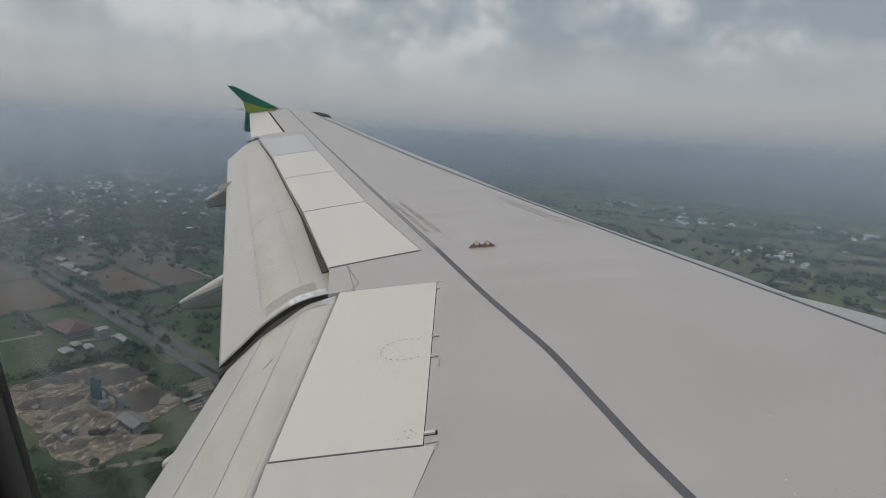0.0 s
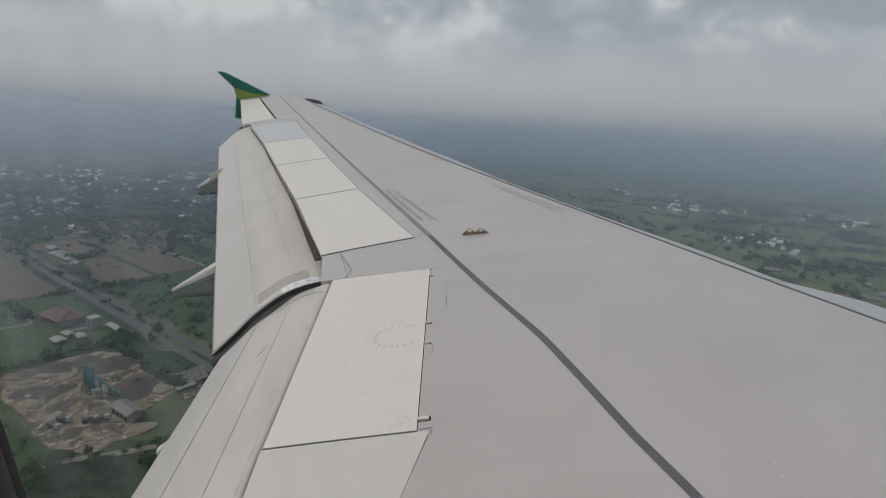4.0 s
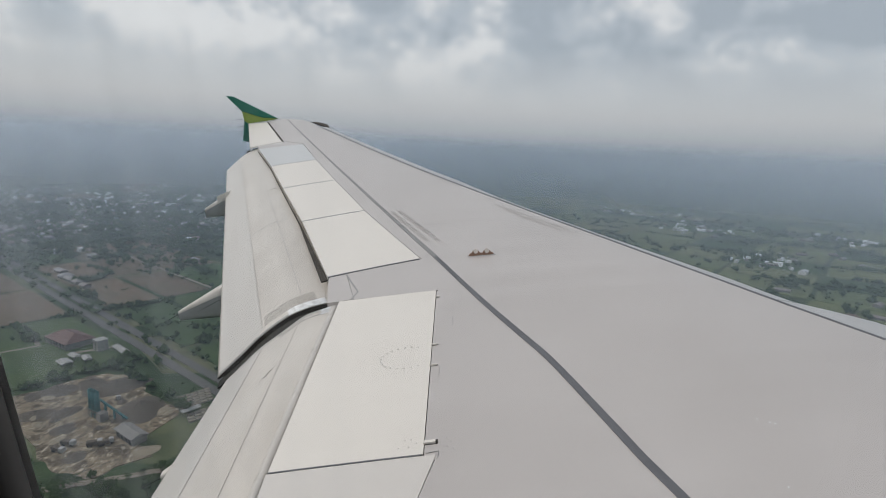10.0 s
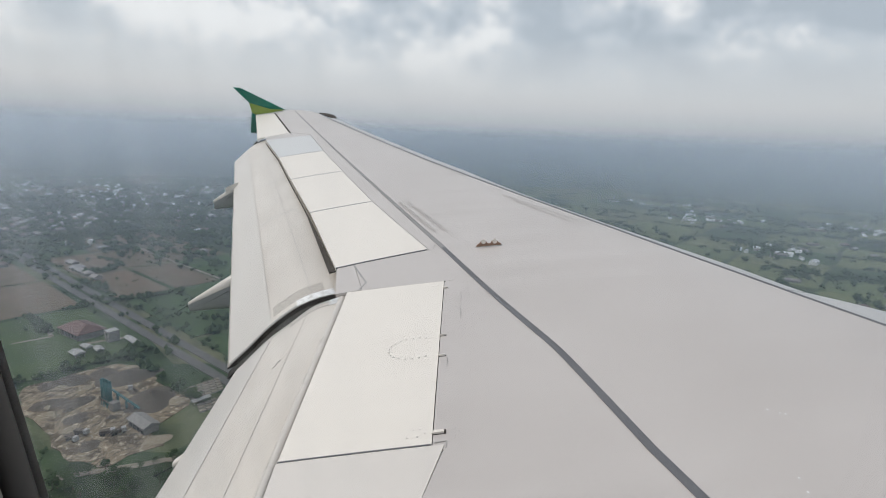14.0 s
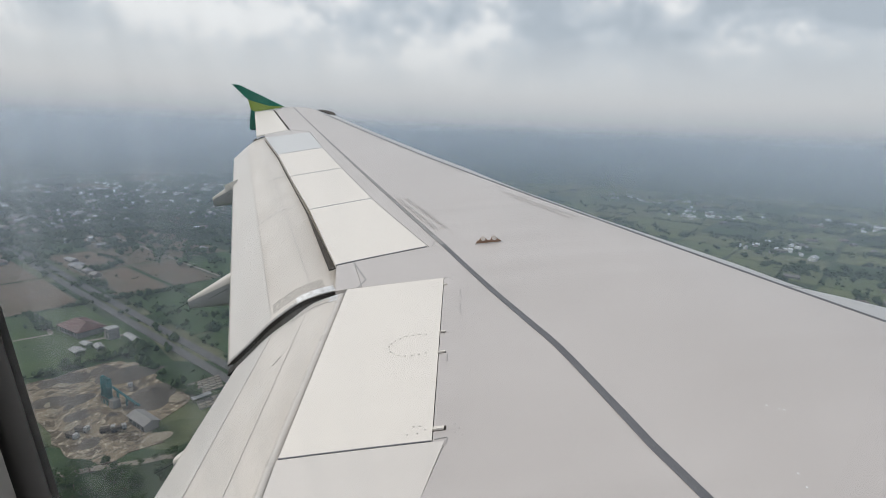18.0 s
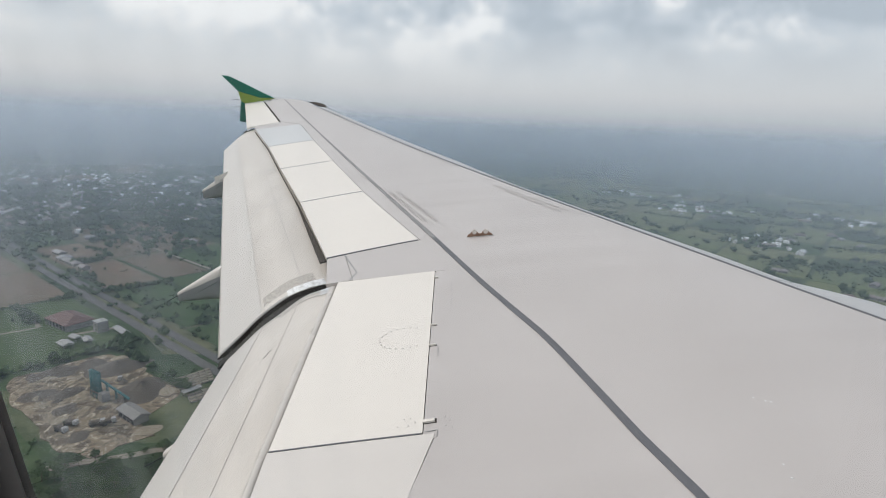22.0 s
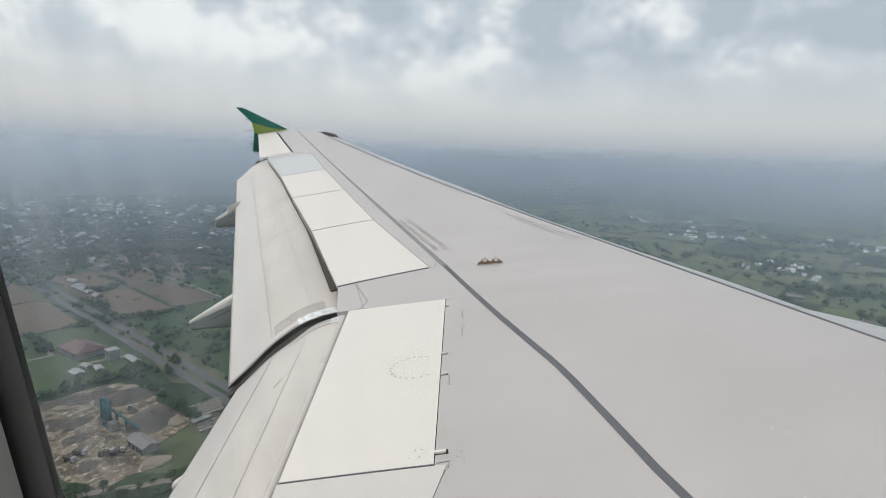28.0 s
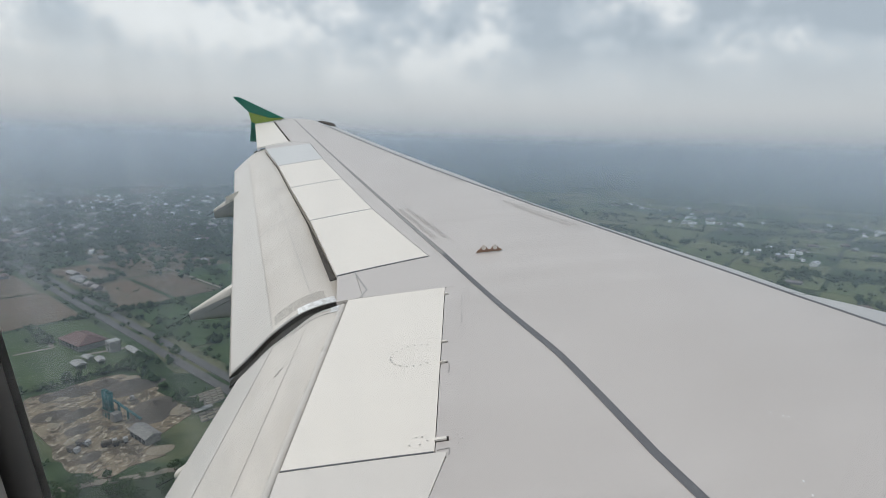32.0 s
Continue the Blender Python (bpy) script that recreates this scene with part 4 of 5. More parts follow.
# wicks on the fence, aileron and tip; light at the tip; bracket at the flap end
for z in (1.22, 1.34, 1.48, 1.66, 1.95):
    rod("discharge_wick", at(16.86, 9.50 + 0.05 * (z > 1.5), z), at(16.86, 9.66 + 0.05 * (z > 1.5), z + 0.01), 0.006, M_dark, fence)
for k in range(4):
    v = 14.2 + 0.62 * k
    rod("discharge_wick", at(v, trail(v) - 0.03, top(v, trail(v)) - 0.01), at(v, trail(v) + 0.15, top(v, trail(v)) - 0.03), 0.006, M_dark, wing)
tip_v, tip_f = [], []
for i in range(11):
    s = i / 10
    g = math.sin(math.pi * (0.08 + 0.9 * s)) ** 0.6
    v, a = 15.98 - 1.02 * s, 7.56 - 0.55 * s
    tip_v += [at(v, a - 0.02 - 0.09 * g + 0.09 * g * math.cos(t), top(v, max(a, lead(v))) - 0.03 + 0.03 * g * math.sin(t)) for t in (2 * math.pi * k / 10 for k in range(10))]
for i in range(10):
    tip_f += [(i * 10 + k, i * 10 + (k + 1) % 10, i * 10 + 10 + (k + 1) % 10, i * 10 + 10 + k) for k in range(10)]
mesh_object("tip_light", tip_v, tip_f, M_gap, wing, "dark glazed light at the wingtip", True)
rod("flap_bracket", at(13.42, 8.12, 1.10), at(13.42, 8.42, 1.06), 0.035, M_gap, wing, 8)
rod("flap_bracket", at(13.36, 8.30, 1.12), at(13.5, 8.36, 1.10), 0.03, M_metal, wing, 8)

tab = [(8.20, 0.54), (8.42, 0.46), (8.42, 0.34), (8.20, 0.40)]
loft("flap_tab", ((11.72, tab), (11.50, tab)), M_white, wing, 1, "small pale tab at the flap's rear edge")

# ---- fuselage, cabin wall and window ----
EYE_A, EYE_Z = 4.60, 1.90                 # where the window stands along the cabin
HULL_R, HULL_Z = 2.10, 1.35


def rounded(cx, cz, hw, hh, r, n=10):
    pts = []
    for qx, qz, t0 in ((1, 1, 0), (-1, 1, 90), (-1, -1, 180), (1, -1, 270)):
        for k in range(n + 1):
            t = radians(t0 + 90 * k / n)
            pts.append((cx + qx * (hw - r) + r * math.cos(t), cz + qz * (hh - r) + r * math.sin(t)))
    return pts


def ring_wall(name, stations, material, parent, label=""):
    """A funnel through outlines given at spans; every outline has as many points as the others."""
    verts, faces, n = [], [], len(stations[0][1])
    for v, pts in stations:
        verts += [at(v, a, z) for a, z in pts]
    for i in range(len(stations) - 1):
        for j in range(n):
            j2 = (j + 1) % n
            faces.append((i * n + j, i * n + j2, (i + 1) * n + j2, (i + 1) * n + j))
    return mesh_object(name, verts, faces, material, parent, label, True)


WA, WZ = EYE_A - 0.0160, EYE_Z - 0.04
window = tagged(new("window_1"), "oval cabin window with a beige reveal and black gasket", "window", kind="structure")
window.matrix_world = AIR
HW, HH, HR = 0.126, 0.170, 0.10


def oval(grow):
    return rounded(WA, WZ, HW + grow, HH + grow, HR + grow)


ring_wall("gasket", [(1.968, oval(0.010)), (1.957, oval(0.0)), (1.951, oval(0.0005)), (1.949, oval(0.002)), (1.949, oval(0.008))], M_gasket, window, "black rubber gasket")
ring_wall("reveal", [(1.9495, oval(0.0018)), (1.938, oval(0.004)), (1.915, oval(0.014)), (1.90, oval(0.03)), (1.893, oval(0.055)), (1.893, oval(0.075))], M_trim, window, "beige moulded reveal")
pane_pts = oval(0.003)
n = len(pane_pts)
pane = mesh_object("pane", [at(1.960, *p) for p in pane_pts] + [at(1.964, *p) for p in pane_pts], [tuple(range(n)), tuple(range(2 * n - 1, n - 1, -1))] + [((j + 1) % n, j, n + j, n + (j + 1) % n) for j in range(n)], M_pane, window, "clear acrylic pane with smears, scratches and painted-in light streaks")
pane.visible_shadow = False
ring_wall("outer_frame", [(1.9665, oval(0.006)), (1.970, oval(0.03)), (1.99, oval(0.08)), (2.075, oval(0.17))], M_hull, window, "white painted window surround")


def hull(name, radius, x0, x1, material, label, hole):
    """The fuselage as a tube with closed ends; a rectangle round the window is left open and filled by its wall panel."""
    verts, faces = [], []
    xs = sorted({x0, x1, WA - hole[0], WA + hole[0], *[x0 + (x1 - x0) * k / 14 for k in range(15)]})
    t0 = math.asin((WZ - hole[1] - HULL_Z) / radius)
    t1 = math.asin((WZ + hole[1] - HULL_Z) / radius)
    ts = sorted({t0, t1, *[2 * math.pi * k / 64 + 0.011 for k in range(64)]})
    for a in xs:
        for t in ts:
            verts.append(at(radius * math.cos(t), a, HULL_Z + radius * math.sin(t)))
    m = len(ts)
    for i in range(len(xs) - 1):
        for j in range(m):
            j2 = (j + 1) % m
            if xs[i] >= WA - hole[0] - 1e-6 and xs[i + 1] <= WA + hole[0] + 1e-6 and ts[j] >= t0 - 1e-6 and (ts[j2] if j2 else 9) <= t1 + 1e-6:
                continue
            faces.append((i * m + j, i * m + j2, (i + 1) * m + j2, (i + 1) * m + j))
    smooth = list(range(len(faces)))
    faces += [tuple(range(m)), tuple(range((len(xs) - 1) * m, len(xs) * m))[::-1]]
    ob = tagged(mesh_object(name, verts, faces, material, None, "", smooth), label, "aircraft fuselage", kind="structure")
    ob.matrix_world = AIR
    return ob


hull("fuselage_wall", HULL_R, -1.5, 10.5, M_hull, "white painted airliner fuselage beside the wing", (0.29, 0.33))
hull("cabin_wall", 1.985, -1.3, 10.3, M_cabin, "plain cabin lining of the airliner", (0.20, 0.26))

# ---- the plain below ----
ground_n = 96
ground = mesh_object("ground", [(0, 0, 0)] + [(4950 * math.cos(2 * math.pi * k / ground_n), 4950 * math.sin(2 * math.pi * k / ground_n), 0) for k in range(ground_n)],
                     [(0, 1 + k, 1 + (k + 1) % ground_n) for k in range(ground_n)], M_ground)
tagged(ground, "green and brown farmland and scrub of a wide plain", "ground", kind="structure")

scene.cycles.transparent_max_bounces = 48
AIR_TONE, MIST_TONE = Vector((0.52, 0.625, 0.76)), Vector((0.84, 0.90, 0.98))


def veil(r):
    """Optical depth of the painted-in haze out to r metres."""
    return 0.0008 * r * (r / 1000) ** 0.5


# nested shells put distance haze in as opacity and tone set by radius
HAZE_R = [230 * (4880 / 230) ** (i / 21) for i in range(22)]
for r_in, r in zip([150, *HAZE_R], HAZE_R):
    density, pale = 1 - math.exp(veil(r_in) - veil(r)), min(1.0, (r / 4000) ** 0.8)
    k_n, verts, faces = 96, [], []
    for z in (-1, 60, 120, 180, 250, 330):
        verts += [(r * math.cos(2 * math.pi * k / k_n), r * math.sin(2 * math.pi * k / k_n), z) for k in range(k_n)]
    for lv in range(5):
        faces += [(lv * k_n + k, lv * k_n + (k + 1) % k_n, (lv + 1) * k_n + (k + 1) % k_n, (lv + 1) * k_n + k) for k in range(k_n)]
    tagged(mesh_object("backdrop_haze", verts, faces, haze_mat(density, tuple(AIR_TONE.lerp(MIST_TONE, pale))), None, "", True), "thin shell that paints blue grey haze over the plain", "haze", kind="structure")


def far_haze_mat():
    """Low sheet that paints pale haze, thicker and paler with distance over the far plain."""
    k = Mat("far_haze_sheet")
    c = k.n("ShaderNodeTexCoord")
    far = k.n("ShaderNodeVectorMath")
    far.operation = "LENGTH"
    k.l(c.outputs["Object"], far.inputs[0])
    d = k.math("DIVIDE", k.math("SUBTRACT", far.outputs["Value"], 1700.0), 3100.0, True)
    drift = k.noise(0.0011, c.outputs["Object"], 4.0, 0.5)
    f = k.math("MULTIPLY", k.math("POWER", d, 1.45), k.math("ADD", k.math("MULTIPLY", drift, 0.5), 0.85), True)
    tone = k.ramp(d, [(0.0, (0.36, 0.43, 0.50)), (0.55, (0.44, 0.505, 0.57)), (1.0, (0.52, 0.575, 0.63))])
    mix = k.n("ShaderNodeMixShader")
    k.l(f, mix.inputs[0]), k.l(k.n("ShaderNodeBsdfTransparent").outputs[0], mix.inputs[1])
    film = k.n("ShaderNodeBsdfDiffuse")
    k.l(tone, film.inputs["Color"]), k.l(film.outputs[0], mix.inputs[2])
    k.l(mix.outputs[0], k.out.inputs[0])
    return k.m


# added sheet: far haze put in as opacity and tone, paling towards the horizon
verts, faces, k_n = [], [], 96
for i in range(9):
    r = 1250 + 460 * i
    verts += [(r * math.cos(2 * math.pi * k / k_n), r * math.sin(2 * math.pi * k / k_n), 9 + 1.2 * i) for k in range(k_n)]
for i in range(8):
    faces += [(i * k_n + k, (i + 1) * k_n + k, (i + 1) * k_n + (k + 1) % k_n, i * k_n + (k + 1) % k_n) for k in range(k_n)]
tagged(mesh_object("backdrop_mist", verts, faces, far_haze_mat(), None, "", True), "low sheet that paints pale haze over the far plain", "mist", kind="structure")

# ---- fields, roads, trees and houses ----
rng = random.Random(7)
E1, E2 = Vector((0.767, -0.642, 0)), Vector((0.642, 0.767, 0))     # along and across the main road
ROAD_O = Vector((-136.4, 323.2, 0))


def plan(u, w, z=0.0):
    """A place by metres along and across the main road."""
    return ROAD_O + E1 * u + E2 * w + Vector((0, 0, z))


def in_view(p, far, near=150):
    r = math.hypot(p.x, p.y)
    return near < r < far and p.y > 60 and abs(math.degrees(math.atan2(p.x, p.y))) < 50


def strip(name, pts, width, material, z, label, category):
    rows = []
    for i, p in enumerate(pts):
        d = (pts[min(i + 1, len(pts) - 1)] - pts[max(i - 1, 0)]).normalized()
        side = Vector((-d.y, d.x, 0)) * width / 2
        rows.append([p + side + Vector((0, 0, z)), p - side + Vector((0, 0, z))])
    verts, faces, _ = grid_sheet(rows, z + 0.1)
    return tagged(mesh_object(name, verts, faces, material), label, category, kind="structure")


# fields: plots between tracks and hedges that run along and across the main road
BREAK_U = [-1900, -1730, -1560, -1400, -1260, -1120, -1000, -860, -720, -568, -485, -395, -298, -192, -62, 62, 150, 262, 380, 490, 620, 740, 870, 1000]
BREAK_W = [-400, -300, -220, -160, -98, -12, 12, 60, 108, 172, 240, 316, 400, 470, 560, 650, 730, 830, 920, 1020, 1130, 1230, 1340, 1460, 1580, 1700, 1830]
plots = []
for u0, u1 in zip(BREAK_U, BREAK_U[1:]):
    for w0, w1 in zip(BREAK_W, BREAK_W[1:]):
        p = plan((u0 + u1) / 2, (w0 + w1) / 2)
        if (w0, w1) == (-12, 12) or (u0, w0) == (-62, -98) or not in_view(p, 2350, 120):
            continue
        plots.append((p.length, u0, w0, u1 - u0, w1 - w0))
plots.sort()
for _, u, w, du, dw in plots[:290]:
    g = [rng.uniform(1.0, 4.0) for _ in range(4)]
    c = [plan(u + g[0], w + g[1]), plan(u + du - g[2], w + g[1]), plan(u + du - g[2], w + dw - g[3]), plan(u + g[0], w + dw - g[3])]
    mid = sum(c, Vector()) / 4
    loc = [p - mid for p in c]
    verts = loc + [p + Vector((0, 0, 0.25)) for p in loc]
    draw = rng.random()
    if -395 <= u < -192 and w < 108:
        kind = "ploughed"
    elif -192 <= u < 62 and w < 240:
        kind = "meadow"
    elif mid.x > 0:
        kind = "pasture" if draw < 0.6 else "meadow" if draw < 0.85 else "crop"
    else:
        kind = "crop" if draw < 0.6 else "meadow" if draw < 0.8 else "ploughed"
    label, mat = {"ploughed": ("brown ploughed plot with faint furrows", M_plough), "meadow": ("bright green meadow plot with rough grass", M_meadow), "pasture": ("pale olive green pasture plot", M_pasture), "crop": ("farm plot with low crops and dark scrub", M_field)}[kind]
    ob = mesh_object("field", verts, [(4, 5, 6, 7), (0, 1, 5, 4), (1, 2, 6, 5), (2, 3, 7, 6), (3, 0, 4, 7)], mat)
    ob.location = mid
    tagged(ob, label, "field", "fields of the plain", "structure")

# main road: two lanes with a planted strip between, and dirt tracks
road_u = [-1500 + 60 * k for k in range(36)]
strip("road", [plan(u, 4.8) for u in road_u], 6.2, M_asphalt, 0.32, "grey asphalt carriageway of the main road", "road")
strip("road", [plan(u, -4.8) for u in road_u], 6.2, M_asphalt, 0.32, "grey asphalt carriageway of the main road", "road")
for u0, w0, u1, w1, wid in ((-192, -48, -133, -51, 3), (-133, -51, -136, -76, 2.5), (-500, 108, 320, 108, 3.5), (50, -104, 73, -60, 4), (73, -60, 78, -12, 4), (-700, 316, 700, 316, 4), (-96, -12, -104, -44, 3.5), (-485, 12, -485, 240, 3.5)):
    a, b = plan(u0, w0), plan(u1, w1)
    strip("dirt_road", [a.lerp(b, k / 8) + E2 * rng.uniform(-2, 2) for k in range(9)], wid, M_dirt, 0.30, "pale dirt track between fields", "dirt road")


# trees: tapered trunk, limbs, crown of many leaf clumps
def tree_mesh(seed, clumps, h, spread):
    r = random.Random(seed)
    verts, faces = [], []

    def limb(p0, p1, r0, r1):
        z = (p1 - p0).normalized()
        x = z.orthogonal().normalized()
        y = z.cross(x)
        b = len(verts)
        for p, rad in ((p0, r0), (p1, r1)):
            verts.extend(p + (x * math.cos(t) + y * math.sin(t)) * rad for t in (0, 1.257, 2.513, 3.77, 5.027))
        faces.extend((b + k, b + (k + 1) % 5, b + 5 + (k + 1) % 5, b + 5 + k) for k in range(5))

    tips = []
    top_p = Vector((r.uniform(-0.3, 0.3), r.uniform(-0.3, 0.3), h * 0.55))
    limb(Vector((0, 0, -0.3)), top_p, h * 0.035, h * 0.018)
    for k in range(6):
        t = k * 1.05 + r.uniform(-0.3, 0.3)
        e = top_p + Vector((math.cos(t) * spread * r.uniform(0.4, 0.8), math.sin(t) * spread * r.uniform(0.4, 0.8), h * r.uniform(0.05, 0.3)))
        limb(top_p * r.uniform(0.6, 1.0), e, h * 0.014, h * 0.005)
        tips.append(e)
    tips.append(top_p + Vector((0, 0, h * 0.25)))
    lv, lf = [], []
    for k in range(clumps):
        c = r.choice(tips) + Vector((r.gauss(0, 0.3), r.gauss(0, 0.3), r.gauss(0, 0.22))) * spread
        s = h * r.uniform(0.05, 0.105)
        b = len(lv)
        for dx, dy, dz in ((1, 0, 0), (-1, 0, 0), (0, 1, 0), (0, -1, 0), (0, 0, 0.8), (0, 0, -0.6)):
            lv.append(c + Vector((dx + r.uniform(-0.4, 0.4), dy + r.uniform(-0.4, 0.4), dz + r.uniform(-0.3, 0.3))) * s)
        lf.extend(tuple(b + i for i in f) for f in ((0, 2, 4), (2, 1, 4), (1, 3, 4), (3, 0, 4), (2, 0, 5), (1, 2, 5), (3, 1, 5), (0, 3, 5)))
    return verts, faces, lv, lf


KINDS = [("spreading roadside tree with dense dark foliage", 8.5, 3.6, 110), ("tall slender tree with a loose crown", 11.0, 2.7, 95), ("low bushy tree with broad foliage", 5.5, 3.2, 90), ("round leafy garden tree", 7.0, 2.8, 90)]
masters = []
for i, (label, h, spread, clumps) in enumerate(KINDS):
    tv, tf, lv, lf = tree_mesh(20 + i, clumps, h, spread)
    t = tagged(new("tree"), label, "tree", "trees of the plain")
    mesh_object("trunk", tv, tf, M_bark, t, "brown bark")
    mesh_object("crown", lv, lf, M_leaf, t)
    masters.append(t)
spots = []
for _, u, w, du, dw in plots:                             # wavering hedgerows along the plots' edges
    for side, chance in ((0, 0.34), (1, 0.2)):
        if rng.random() > chance:
            continue
        q0, q1, ph = rng.uniform(0, 0.4), rng.uniform(0.6, 1.0), rng.uniform(0, 6)
        for k in range(rng.randint(16, 46)):
            q = q0 + (q1 - q0) * rng.random()
            sway = 3.0 * math.sin(q * 7 + ph) + rng.gauss(0, 1.4)
            spots.append(plan(u + q * du, w + sway) if side == 0 else plan(u + sway, w + q * dw))
for k in range(170):                                      # along the main road
    spots.append(plan(rng.uniform(-900, 500), rng.choice((0.0, 0.0, 13.0, -13.5)) + rng.gauss(0, 0.8)))
for u0, w0, u1, w1, n_t in ((-64, -92, -62, -26, 46), (-80, -29, 34, -29, 50), (-192, -34, -180, 62, 70), (-192, -52, -140, -52, 26), (-64, -24, -64, 60, 24)):     # hedges round the works
    for _ in range(n_t):
        q = rng.random()
        spots.append(plan(u0 + (u1 - u0) * q + rng.gauss(0, 1.6), w0 + (w1 - w0) * q + rng.gauss(0, 1.6)))
groves = [(66, -98, 14, 14, 60), (100, -60, 22, 12, 60), (-110, 26, 30, 14, 40), (-250, 130, 60, 26, 60), (-560, 60, 90, 30, 120), (-520, 200, 90, 30, 120), (60, 120, 60, 20, 60)]
for u, w, su, sw, n_t in groves:
    spots += [plan(u + rng.gauss(0, su), w + rng.gauss(0, sw)) for _ in range(n_t)]
for x, y, sx, sy, n_t in ((447, 655, 22, 12, 70), (520, 840, 34, 14, 90), (610, 985, 45, 18, 90), (505, 640, 30, 10, 60), (760, 1010, 60, 22, 90), (640, 760, 40, 12, 70)):     # dark copses ahead of the wing
    spots += [Vector((x + rng.gauss(0, sx), y + rng.gauss(0, sy), 0)) for _ in range(n_t)]


def on_road(p):
    q = p - ROAD_O
    return 1.2 < abs(q.dot(E2)) < 10.5


CLEAR = [(plan(-125, -36), 20), (plan(-98, -26), 10), (plan(-84, -20), 14), (plan(-88, -44), 12)]


def in_yard(p, grow=0.0):
    q = p - ROAD_O
    return -58 - grow < q.dot(E1) < 60 + grow and -98 - grow < q.dot(E2) < -31 + grow
spots = [p for p in spots if in_view(p, 2600, 170) and not on_road(p) and not in_yard(p, -2) and all((p - c).length > r for c, r in CLEAR)]
spots.sort(key=lambda p: p.length)
NEAR_TREES = 260
for i, p in enumerate(spots[:NEAR_TREES]):
    m = Matrix.Translation(p) @ Matrix.Rotation(rng.uniform(0, 6.28), 4, "Z")
    k = i % len(masters)
    s = rng.choice((0.35, 0.45, 0.6, 0.8)) * rng.uniform(0.85, 1.1)
    if i < len(masters):
        masters[k].matrix_world, masters[k].scale = m, (s, s, s)
    else:
        c = copy_thing(masters[k], m)
        c.scale = (s, s, s * rng.uniform(0.85, 1.1))

# the rest of the trees and the woods further off, too many to count
wv, wf = [], []


def clump_tree(p, h, r):
    """A small far tree: a few ragged lumps of foliage."""
    for k in range(4):
        c = p + Vector((rng.gauss(0, 0.3) * h, rng.gauss(0, 0.3) * h, h * rng.uniform(0.3, 0.7)))
        s = h * rng.uniform(0.25, 0.45)
        b = len(wv)
        for dx, dy, dz in ((1, 0, 0), (-1, 0, 0), (0, 1, 0), (0, -1, 0), (0, 0, 0.9), (0, 0, -0.9)):
            wv.append(c + Vector((dx + rng.uniform(-0.35, 0.35), dy + rng.uniform(-0.35, 0.35), dz + rng.uniform(-0.3, 0.3))) * s)
        wf.extend(tuple(b + i for i in f) for f in ((0, 2, 4), (2, 1, 4), (1, 3, 4), (3, 0, 4), (2, 0, 5), (1, 2, 5), (3, 1, 5), (0, 3, 5)))


for p in spots[NEAR_TREES:]:
    clump_tree(p, rng.choice((2.0, 2.8, 3.6, 4.6, 6.5)) * rng.uniform(0.8, 1.2), rng)
for k in range(260):                                      # far woods and tree belts
    a, r = (radians(rng.uniform(-50, 50)), rng.uniform(700, 4300)) if k < 200 else (radians(rng.uniform(-50, -14)), rng.uniform(760, 1250))
    c = Vector((math.sin(a) * r, math.cos(a) * r, 0))
    d = rng.choice((E1, E1, E2)) 
    long = rng.uniform(40, 220)
    for j in range(int(long / 4)):
        clump_tree(c + d * rng.gauss(0, long * 0.6) + Vector((rng.gauss(0, 22), rng.gauss(0, 22), 0)), rng.uniform(4, 10), rng)
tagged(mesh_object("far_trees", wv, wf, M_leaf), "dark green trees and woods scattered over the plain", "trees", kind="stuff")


# houses
def house(l, w, h, rise, hip):
    """A small house: plastered walls, overhanging roof, door and windows."""
    t = tagged(new("house"), "small single-storey house with a pitched roof", "house", "houses of the villages")
    x, y = l / 2, w / 2
    mesh_object("wall", [(sx * x, sy * y, z) for z in (0, h) for sx, sy in ((-1, -1), (1, -1), (1, 1), (-1, 1))] + [(-x, 0, h + rise * 0.92), (x, 0, h + rise * 0.92)],
                [(0, 1, 5, 4), (1, 2, 6, 5), (2, 3, 7, 6), (3, 0, 4, 7), (4, 7, 8), (5, 9, 6)] if not hip else [(0, 1, 5, 4), (1, 2, 6, 5), (2, 3, 7, 6), (3, 0, 4, 7)], M_wall, t)
    ox, oy, e = x + 0.6, y + 0.7, h - 0.15
    rx = ox - (oy if hip else 0)
    up = [(-ox, -oy, e), (ox, -oy, e), (ox, oy, e), (-ox, oy, e), (-rx, 0, h + rise), (rx, 0, h + rise)]
    lowr = [(a, b, c - 0.18) for a, b, c in up]
    mesh_object("roof", up + lowr, [(0, 1, 5, 4), (2, 3, 4, 5), (1, 2, 5), (3, 0, 4), (7, 6, 10, 11), (9, 8, 11, 10), (8, 7, 11), (6, 9, 10), (0, 6, 7, 1), (1, 7, 8, 2), (2, 8, 9, 3), (3, 9, 6, 0)], M_roof, t)
    for name, cx, cz, ww, hh in (("door", 0.0, 1.05, 1.0, 2.1), ("window", -l * 0.3, 1.6, 1.4, 1.2), ("window", l * 0.3, 1.6, 1.4, 1.2)):
        mesh_object(name, [(cx + sx * ww / 2, -y - d, cz + sz * hh / 2) for d in (-0.02, 0.05) for sx, sz in ((-1, -1), (1, -1), (1, 1), (-1, 1))],
                    [(0, 3, 2, 1), (4, 5, 6, 7), (0, 1, 5, 4), (1, 2, 6, 5), (2, 3, 7, 6), (3, 0, 4, 7)], M_dark, t)
    return t


